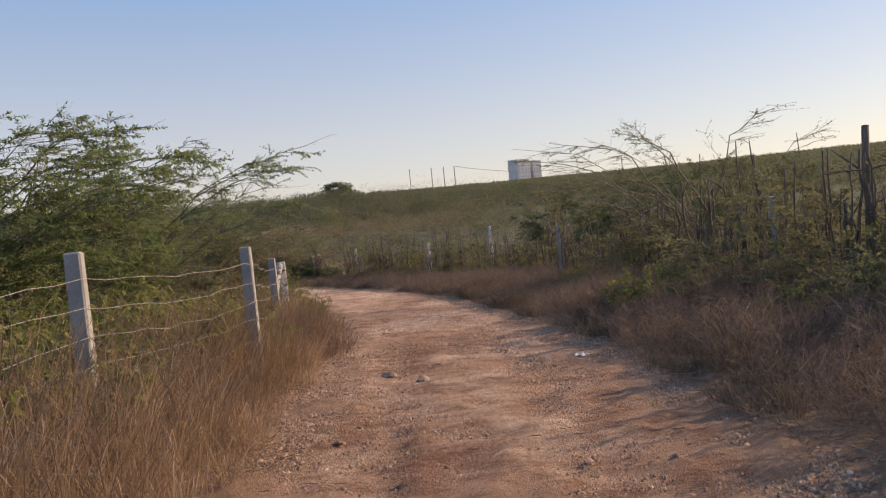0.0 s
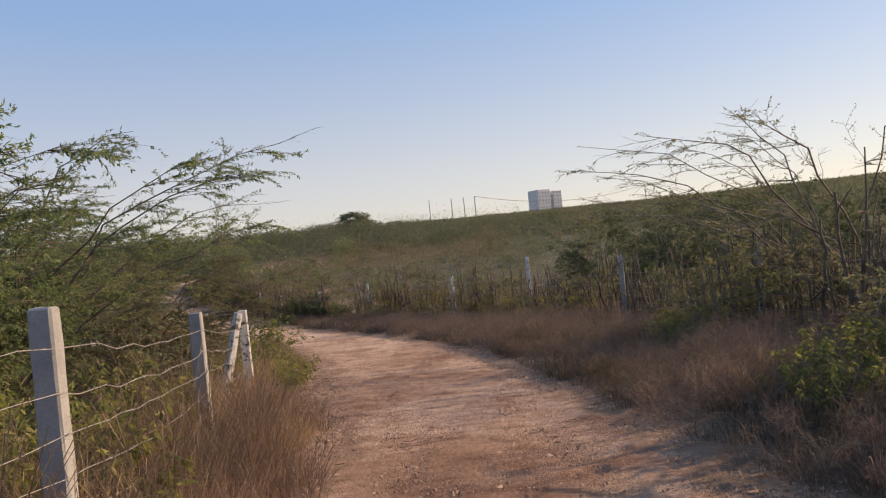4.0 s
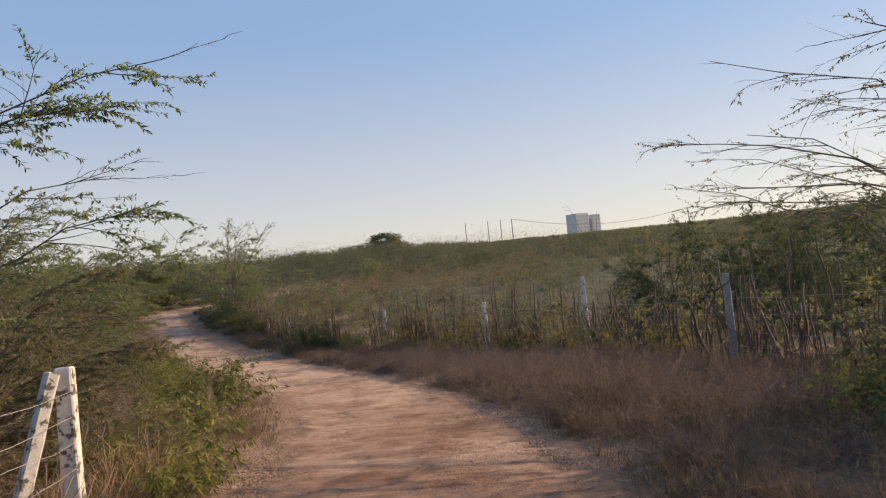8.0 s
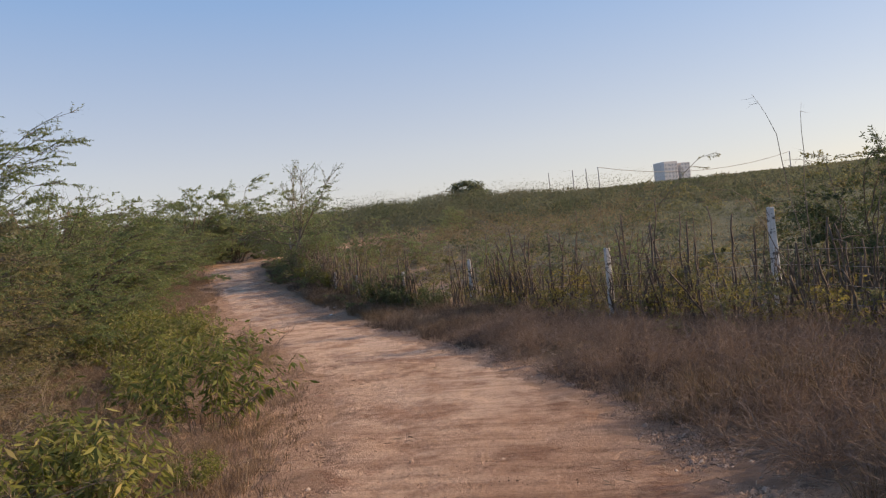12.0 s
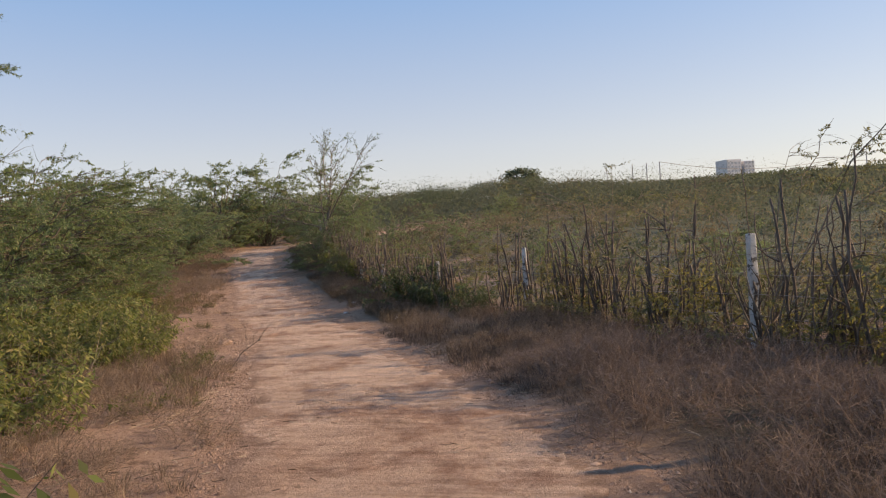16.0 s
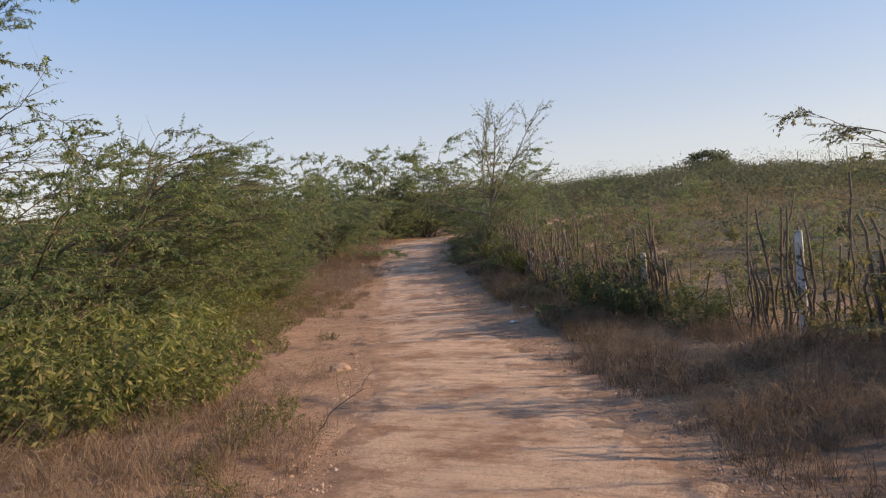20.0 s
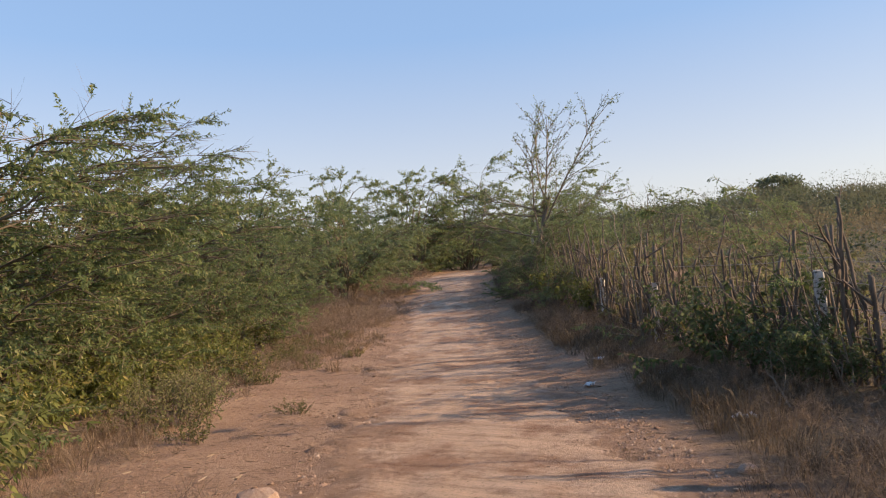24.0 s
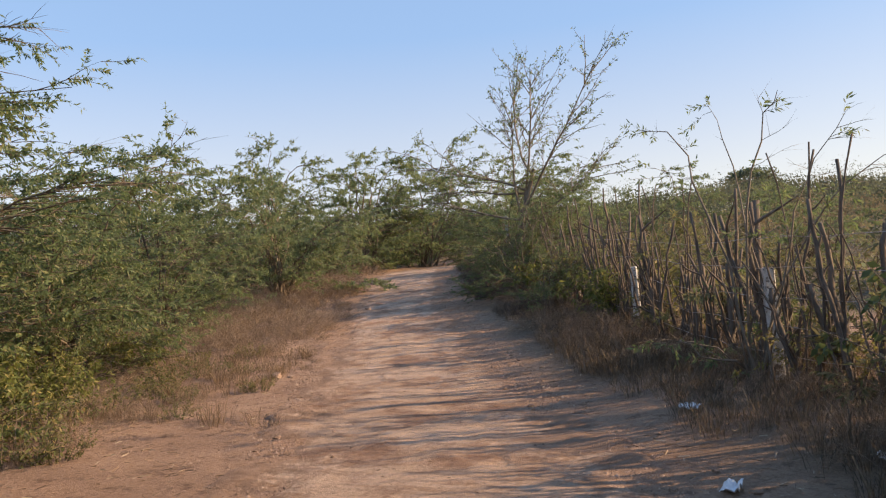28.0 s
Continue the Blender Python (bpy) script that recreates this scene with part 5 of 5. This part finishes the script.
# ---- single trees and far things ----
def bare_tree():
    x, y = -15.8, 53.3
    r = np.random.default_rng(8)
    wood, lf = Soup(), Soup()
    trunk = grow(np.array([[-0.5, 0, -0.2]]), np.array([[0.34, 0.1, 1.0]]), [2.9], 7, 0, 0.04, r)
    tubes(wood, trunk, np.linspace(0.075, 0.05, 7)[None], 8)
    p, t, _ = along(trunk, 8, 0.5, 1.0, r)
    reach = np.array([(-2.4, 0.3, 0.7), (-1.6, -0.3, 1.0), (-0.9, 0.4, 1.3), (-0.2, -0.4, 1.4), (0.45, 0.2, 1.3), (0.9, -0.2, 1.2), (1.7, 0.4, 0.9), (-2.0, -0.2, 0.35)])
    far = np.array([2.3, 2.5, 2.5, 2.6, 3.2, 3.7, 2.4, 2.2])
    b = grow(p, reach, far, 9, 0.0, 0.07, r)
    tubes(wood, b, np.linspace(1, 0.16, 9)[None] * 0.034 * np.ones((8, 1)), 6)
    p, t, _ = along(b, 13, 0.2, 1, r)
    c = grow(p, unit(t * 0.8 + r.normal(size=p.shape) * np.array([0.5, 0.5, 0.3]) + np.array([0.12, 0, 0.1])), r.uniform(0.6, 1.5, len(p)), 6, 0.02, 0.08, r)
    tubes(wood, c, np.linspace(1, 0.25, 6)[None] * 0.012 * np.ones((len(p), 1)), 4)
    p, t, _ = along(c, 7, 0.1, 1, r)
    e = grow(p, unit(t + r.normal(size=p.shape) * np.array([0.5, 0.5, 0.3])), r.uniform(0.2, 0.55, len(p)), 4, 0.03, 0.12, r)
    tubes(wood, e, np.array([1, 0.8, 0.6, 0.3])[None] * 0.006 * np.ones((len(p), 1)), 3)
    p, t, _ = along(e, 7, 0.2, 1, r)
    leaves(lf, p, aside(t, 0.9, -0.1, r), 0.07 * r.uniform(0.6, 1.4, len(p)), 0.026 * r.uniform(0.6, 1.4, len(p)), r)
    ob = thing("bare_tree", "half-bare pale thorn tree rising above the scrub", "tree", (x, y, on_ground(x, y)), size=1.12)
    part("trunk", wood.mesh("trunk", M_PALEBARK, True), ob)
    part("crown", lf.mesh("crown", M_FEATHER), ob)


bare_tree()


def dark_tree():
    r = np.random.default_rng(9)
    x, y = -14.0, 107.0
    wood, lf = Soup(), Soup()
    trunk = grow(np.array([[0, 0, -0.3]]), np.array([[0.0, 0, 1.0]]), [2.4], 5, 0, 0.04, r)
    tubes(wood, trunk, np.linspace(0.35, 0.25, 5)[None], 8)
    p, t, _ = along(trunk, 14, 0.5, 1, r)
    az = r.uniform(0, 6.28, 14)
    limbs = grow(p, np.stack([np.cos(az), np.sin(az), r.uniform(0.3, 1.2, 14)], 1), r.uniform(1.4, 3.2, 14), 6, 0.05, 0.12, r)
    tubes(wood, limbs, np.linspace(0.14, 0.04, 6)[None] * np.ones((14, 1)), 5)
    q = clump(9000, 60, r) * np.array([3.5, 3.5, 3.1]) + np.array([0, 0, 1.3])
    leaves(lf, q, unit(r.normal(size=q.shape)), r.uniform(0.16, 0.34, len(q)), r.uniform(0.1, 0.2, len(q)), r)
    ob = thing("round_tree", "dense dark evergreen tree standing above far scrub", "tree", (x, y, on_ground(x, y) + 0.2), size=1.0)
    part("trunk", wood.mesh("trunk", M_BARK, True), ob)
    part("crown", lf.mesh("crown", M_TREELEAF), ob)


dark_tree()


def crowns(x, y, cell, seed):
    """Height, from 0 to 1, of rounded crowns strewn one to a cell, and the number of the crown."""
    jit = np.random.default_rng(seed).random((4, 64, 64))
    top, who = np.zeros(len(x)), np.zeros(len(x))
    i0, j0 = np.floor(x / cell).astype(int), np.floor(y / cell).astype(int)
    for i in (-1, 0, 1):
        for j in (-1, 0, 1):
            a, b = (i0 + i) % 64, (j0 + j) % 64
            cx, cy = (i0 + i + 0.1 + 0.8 * jit[0, a, b]) * cell, (j0 + j + 0.1 + 0.8 * jit[1, a, b]) * cell
            wide = cell * (0.45 + 0.5 * jit[2, a, b])
            h = np.sqrt(np.clip(1 - ((x - cx) ** 2 + (y - cy) ** 2) / wide ** 2, 0, 1)) * (0.45 + 0.55 * jit[2, a, b])
            who = np.where(h > top, jit[3, a, b], who)
            top = np.maximum(top, h)
    return top, who


def far_scrub():
    """Canopy of low thorn trees over the far rise, crown by crown."""
    r = np.random.default_rng(15)
    for r0, r1, n, size, cell in ((80, 135, 330000, 0.2, 3.4), (130, 230, 240000, 0.31, 4.2), (220, 430, 230000, 0.5, 6.5)):
        a = np.radians(r.uniform(-62, 45, n))
        d = np.sqrt(r.uniform(r0 ** 2, r1 ** 2, n))
        x, y = d * np.sin(a), d * np.cos(a)
        top, who = crowns(x, y, cell, 70)
        tall = (0.2 + 2.9 * top if r0 > 200 else 0.7 + 1.55 * top) + 0.7 * cloud(x, y + 90, 13.0)
        tall *= np.where(d < 135, 0.62 + 0.68 * np.clip((3 - np.degrees(a)) / 14, 0, 1), 0.62) * np.clip((d - 70) / 25, 0.3, 1)
        tall *= np.where(y > 0.55 * np.abs(x), 1.0, 0.8)
        q = np.stack([x, y, lie(x, y) + tall * (1 - 0.45 * r.random(n))], 1)
        dry = who + 0.5 * cloud(x, y, 24.0) - 0.25
        for m, material, label in ((dry < 0.55, M_FAR, "green thorn scrub covering the far rise"), ((dry >= 0.55) & (dry < 0.8), M_FARDARK, "dark green thorn trees among the far scrub"), (dry >= 0.8, M_FARDRY, "dry brownish thorn scrub on the far rise")):
            k = int(m.sum())
            s = Soup()
            leaves(s, q[m], unit(r.normal(size=(k, 3)) + [0, 0, 0.25]), size * r.uniform(0.6, 1.6, k), size * r.uniform(0.3, 0.7, k), r)
            tagged(new("scrub", s.mesh("scrub", material)), label, "scrub", kind="stuff")


far_scrub()


def tower_block():
    x, y = 77.0, 640.0
    z = float(lie(np.array([x]), np.array([y]))[0])
    ob = thing("apartment_building", "pale high-rise block far off on the ridge", "building", (x, y, z), turn=30)
    for dx, w, hgt in ((-6.5, 13, 30.0), (7.5, 9, 28.5)):
        bm = bmesh.new()
        bmesh.ops.create_cube(bm, size=1)
        for v in bm.verts:
            v.co = Vector((dx + v.co.x * w, v.co.y * 14, hgt if v.co.z > 0 else -4))
        bmesh.ops.bevel(bm, geom=bm.edges[:], offset=0.15, segments=1, affect="EDGES")
        wall = part("wall", bm, ob, material=M_TOWERWALL)
        for fl in range(9):
            for c in range(4 if w > 10 else 3):
                b = bmesh.new()
                bmesh.ops.create_cube(b, size=1)
                for v in b.verts:
                    v.co = Vector((dx - w / 2 + (c + 0.5) * w / (4 if w > 10 else 3) + v.co.x * 1.5, -7.0 + v.co.y * 0.3, 3.2 + fl * 3.0 + v.co.z * 1.5))
                part("window", b, wall, material=M_TOWERGLASS)


tower_block()


def far_poles():
    tops = []
    for az, dist in ((-1.9, 300), (-0.1, 260), (0.9, 255), (1.8, 240), (15.0, 300)):
        x, y = -1.1 + dist * math.sin(radians(az)), 15.8 + dist * math.cos(radians(az))
        z = float(lie(np.array([x]), np.array([y]))[0])
        top = 1.1 + dist * math.tan(radians(4.5 if az < 10 else 3.9))
        s = Soup()
        tubes(s, np.array([[(0, 0, -1), (0, 0, top - z), (0, 0, top - z + 0.02)]]), np.array([[0.22, 0.16, 0.01]]), 6)
        ob = thing("utility_pole", "thin grey utility pole far off on the ridge", "pole", (x, y, z), group="utility poles")
        part("pole", s.mesh("pole", M_CONCRETE), ob)
        tops.append((x, y, top))
    w = wire_mesh(tops[3:], 5, 0.08, False, 3.0)
    tagged(new("power_line", w.mesh("power_line", M_WIRE)), "slack power cable hung between far poles", "cable")


far_poles()


# ---- stones and litter ----
def stone_mesh(seed, size, flat=0.6):
    r = np.random.default_rng(seed)
    bm = bmesh.new()
    bmesh.ops.create_icosphere(bm, subdivisions=2, radius=1)
    ax = unit(r.normal(size=(7, 3)))
    cut = r.uniform(0.6, 0.95, 7)
    for v in bm.verts:
        c = np.array(v.co)
        for a, k in zip(ax, cut):
            d = c @ a
            if d > k:
                c = c - a * (d - k)
        v.co = Vector(c * [size, size * 0.8, size * flat] * (1 + r.normal() * 0.03))
    for v in bm.verts:
        v.co += Vector(r.normal(size=3) * size * 0.035)
    me = bpy.data.meshes.new("stone")
    bm.to_mesh(me)
    bm.free()
    me.materials.append(M_STONE)
    return me


STONES = [stone_mesh(400 + i, 1.0) for i in range(6)]
CLODS = [stone_mesh(420 + i, 1.0, 0.5) for i in range(4)]
for me in CLODS:
    me.materials[0] = M_CLOD
for i, (x, y, s) in enumerate(((-0.75, 8.42, 0.10), (-0.35, 8.0, 0.09), (-16.05, 43.7, 0.13), (-15.85, 43.75, 0.05), (-20.8, 52.1, 0.16), (-20.5, 51.8, 0.08), (-10.2, 34.72, 0.16), (-10.02, 34.82, 0.05), (-19.3, 51.1, 0.09),  (-7.3, 36.4, 0.09), (0.9, 16.95, 0.07), (2.6, 8.6, 0.12), (3.4, 8.9, 0.1))):
    ob = new("stone", STONES[i % 6])
    ob.matrix_world = pose(x, y, on_ground(x, y) + s * 0.08, 8 * (i % 3), 0, i * 70) @ Matrix.Scale(s, 4)
    tagged(ob, "pale reddish stone lying at the track edge", "stone", "stones")


r = np.random.default_rng(67)
for i in range(26):
    x, y, s = r.uniform(1.75, 3.5), r.uniform(6.2, 9.4), r.uniform(0.02, 0.065)
    ob = new("stone", STONES[i % 6])
    ob.matrix_world = pose(x, y, on_ground(x, y) + s * 0.15, r.uniform(-15, 15), 0, r.uniform(0, 360)) @ Matrix.Scale(s, 4)
    tagged(ob, "small pale stone in the rubble beside the track", "stone", "rubble")


for i in range(290):
    y = r.uniform(34, 45) if i % 5 < 2 else r.uniform(5.5, 23) if i % 3 else r.uniform(6, 11)
    k = int(np.argmin(np.abs(LINE[:, 1] - y)))
    w = r.choice([-0.95, -0.75, 0.1, 0.8, 1.05]) + r.normal() * 0.16 if y < 30 else r.choice([-1.35, -1.1, 1.1, 1.3]) + r.normal() * 0.16
    x, s = LINE[k, 0] + w * LINE[k, 2], r.uniform(0.012, 0.03) * (1.7 if r.random() < 0.12 else 1)
    ob = new("clod", CLODS[i % 4])
    ob.matrix_world = pose(x, y, on_ground(x, y) + s * 0.15, r.uniform(-15, 15), 0, r.uniform(0, 360)) @ Matrix.Scale(s, 4)
    tagged(ob, "small crumbly clod of red dirt on the track", "clod", "clods")


def dead_weed(x, y, seed, size):
    """Flattened, red-brown dead weed on the dirt."""
    w, f = dead_brush(seed, 0.4, 0.75, 40, 9)
    ob = thing("dead_weed", "flattened red-brown dead weed on the dirt track", "weed", (x, y, on_ground(x, y) - 0.03), group="dead weeds", size=size)
    for name, soup in (("stem", w), ("twig_tangle", f)):
        part(name, soup.mesh(name, M_REDGRASS), ob)["kind"] = "stuff"


for i, (x, y, size) in enumerate(((1.15, 8.2, 0.42), (0.85, 8.35, 0.3), (1.3, 7.8, 0.25), (2.2, 6.7, 0.4), (1.9, 10.3, 0.35), (-11.95, 38.7, 0.22), (-12.3, 37.1, 0.25), (-11.6, 39.5, 0.2), (-8.8, 36.9, 0.25), (-8.2, 36.7, 0.3), (-12.0, 36.4, 0.28), (-9.2, 37.9, 0.2))):
    dead_weed(x, y, 600 + i, size)


def gravel():
    """Flat chips of stone and clods, thicker along the edges and in drifts."""
    r = np.random.default_rng(31)
    n = 150000
    at = np.where(r.random(n) < 0.62, r.uniform(10, 34, n), r.uniform(30, 74, n))
    mid = [np.interp(at, _ss, c) for c in (LINE[:, 0], LINE[:, 1], LINE[:, 2], _right[:, 0], _right[:, 1])]
    w = np.where(r.random(n) < 0.72, r.uniform(-1.1, 1.15, n), r.choice([-1, 1], n) * r.normal(1.0, 0.14, n))
    x, y = mid[0] + mid[3] * mid[2] * w, mid[1] + mid[4] * mid[2] * w
    m = cloud(x, y, 0.8) * 0.3 + cloud(x + 7, y, 0.3) * 0.3 + 0.2 + 0.3 * (np.abs(w) > 0.85) + 0.3 * np.clip((24 - y) / 10, 0, 1) > r.uniform(0.3, 1.1, n)
    m &= (r.random(n) < 0.35) | (np.abs(w) > 0.8) | (y < 16)
    x, y, w = x[m][:70000], y[m][:70000], w[m][:70000]
    n = len(x)
    z = lie(x, y) + 0.012 + 0.05 * np.clip((np.abs(w) - 1) * 1.4, 0, 1)
    size = (0.0035 + 0.011 * r.random(n) ** 2.5) * np.where(r.random(n) < 0.035, 2.2, 1) * np.where(np.abs(w) > 0.85, 1.15, 1)
    a = r.uniform(0, 6.28, (n, 1)) + np.arange(4) * 1.57 + r.normal(size=(n, 4)) * 0.3
    rad = size[:, None] * r.uniform(0.5, 1.7, (n, 4))
    v = np.zeros((n, 5, 3))
    v[:, :4, 0], v[:, :4, 1] = np.cos(a) * rad, np.sin(a) * rad
    v[:, 4, :2] = r.normal(size=(n, 2)) * size[:, None] * 0.3
    v[:, 4, 2] = size * r.uniform(0.2, 0.7, n)
    v[:, :4, 2] = -0.01
    t = np.array([(0, 1, 4), (1, 2, 4), (2, 3, 4), (3, 0, 4)])
    s = Soup()
    s.add(v + np.stack([x, y, z], 1)[:, None], None, (np.arange(n) * 5)[:, None, None] + t)
    tagged(new("gravel", s.mesh("gravel", M_GRAVEL)), "loose reddish gravel strewn over the track", "gravel", kind="stuff")


gravel()


def litter(x, y, size, seed, label):
    r = np.random.default_rng(seed)
    n = 9
    gx, gy = np.meshgrid(np.linspace(-1, 1, n), np.linspace(-0.6, 0.6, n))
    z = np.abs(np.sin(gx * 3 + r.uniform(0, 3)) * np.cos(gy * 4 + r.uniform(0, 3))) * 0.45 + r.random((n, n)) * 0.25
    gx = gx + r.normal(size=gx.shape) * 0.08
    i = np.arange(n * n).reshape(n, n)
    s = Soup()
    s.add(np.stack([gx, gy, z], -1) * size, np.stack([i[:-1, :-1], i[:-1, 1:], i[1:, 1:], i[1:, :-1]], -1))
    me = s.mesh("plastic_bag", M_PLASTIC, True)
    ob = new("plastic_bag", me)
    so = ob.modifiers.new("thick", "SOLIDIFY")
    so.thickness = 0.003
    ob.matrix_world = pose(x, y, on_ground(x, y) + 0.01, 0, 0, r.uniform(0, 360))
    tagged(ob, label, "litter", "litter")


litter(1.48, 8.55, 0.075, 1, "crumpled white plastic bag lying at the track edge")
litter(-9.7, 39.98, 0.085, 2, "crumpled white plastic bag in the shaded grass")
litter(-8.9, 40.5, 0.08, 5, "scrap of white plastic in the shaded grass")
litter(-10.2, 41.8, 0.08, 6, "scrap of white plastic in the shaded grass")
litter(-7.6, 38.2, 0.10, 3, "scrap of white plastic in the shaded grass")


def fallen_branch(x, y, turn, size, seed, label, lift=0.12):
    r = np.random.default_rng(seed)
    w = Soup()
    main = grow(np.array([[0, 0, 0.03]]), np.array([[1.0, 0, lift]]), [1.5], 8, 0.01, 0.12, r)
    tubes(w, main, np.linspace(0.014, 0.005, 8)[None], 5)
    p, t, _ = along(main, 7, 0.15, 0.95, r)
    b = grow(p, aside(t, 0.7, 0.25, r), r.uniform(0.3, 0.8, 7), 5, 0.02, 0.15, r)
    tubes(w, b, np.linspace(1, 0.3, 5)[None] * 0.006 * np.ones((7, 1)), 4)
    p, t, _ = along(b, 3, 0.3, 1, r)
    ribbons(w, grow(p, aside(t, 0.6, 0.1, r), r.uniform(0.1, 0.3, len(p)), 3, 0, 0.2, r), [0.003, 0.002, 0.001], r)
    ob = thing("fallen_branch", label, "branch", (x, y, on_ground(x, y)), turn=turn, size=size)
    part("wood", w.mesh("wood", M_PALEBARK, True), ob)


fallen_branch(-8.9, 27.2, 20, 1.0, 1, "dead pale branch fallen among dry weeds")
fallen_branch(-8.3, 26.6, 130, 0.8, 2, "dead pale branch fallen among dry weeds")
fallen_branch(-8.05, 31.25, 30, 0.5, 3, "thin bare pale sapling leaning from the weeds", 1.6)
fallen_branch(-7.2, 38.4, 120, 0.8, 4, "dead twiggy branch lying in shaded grass", 0.2)
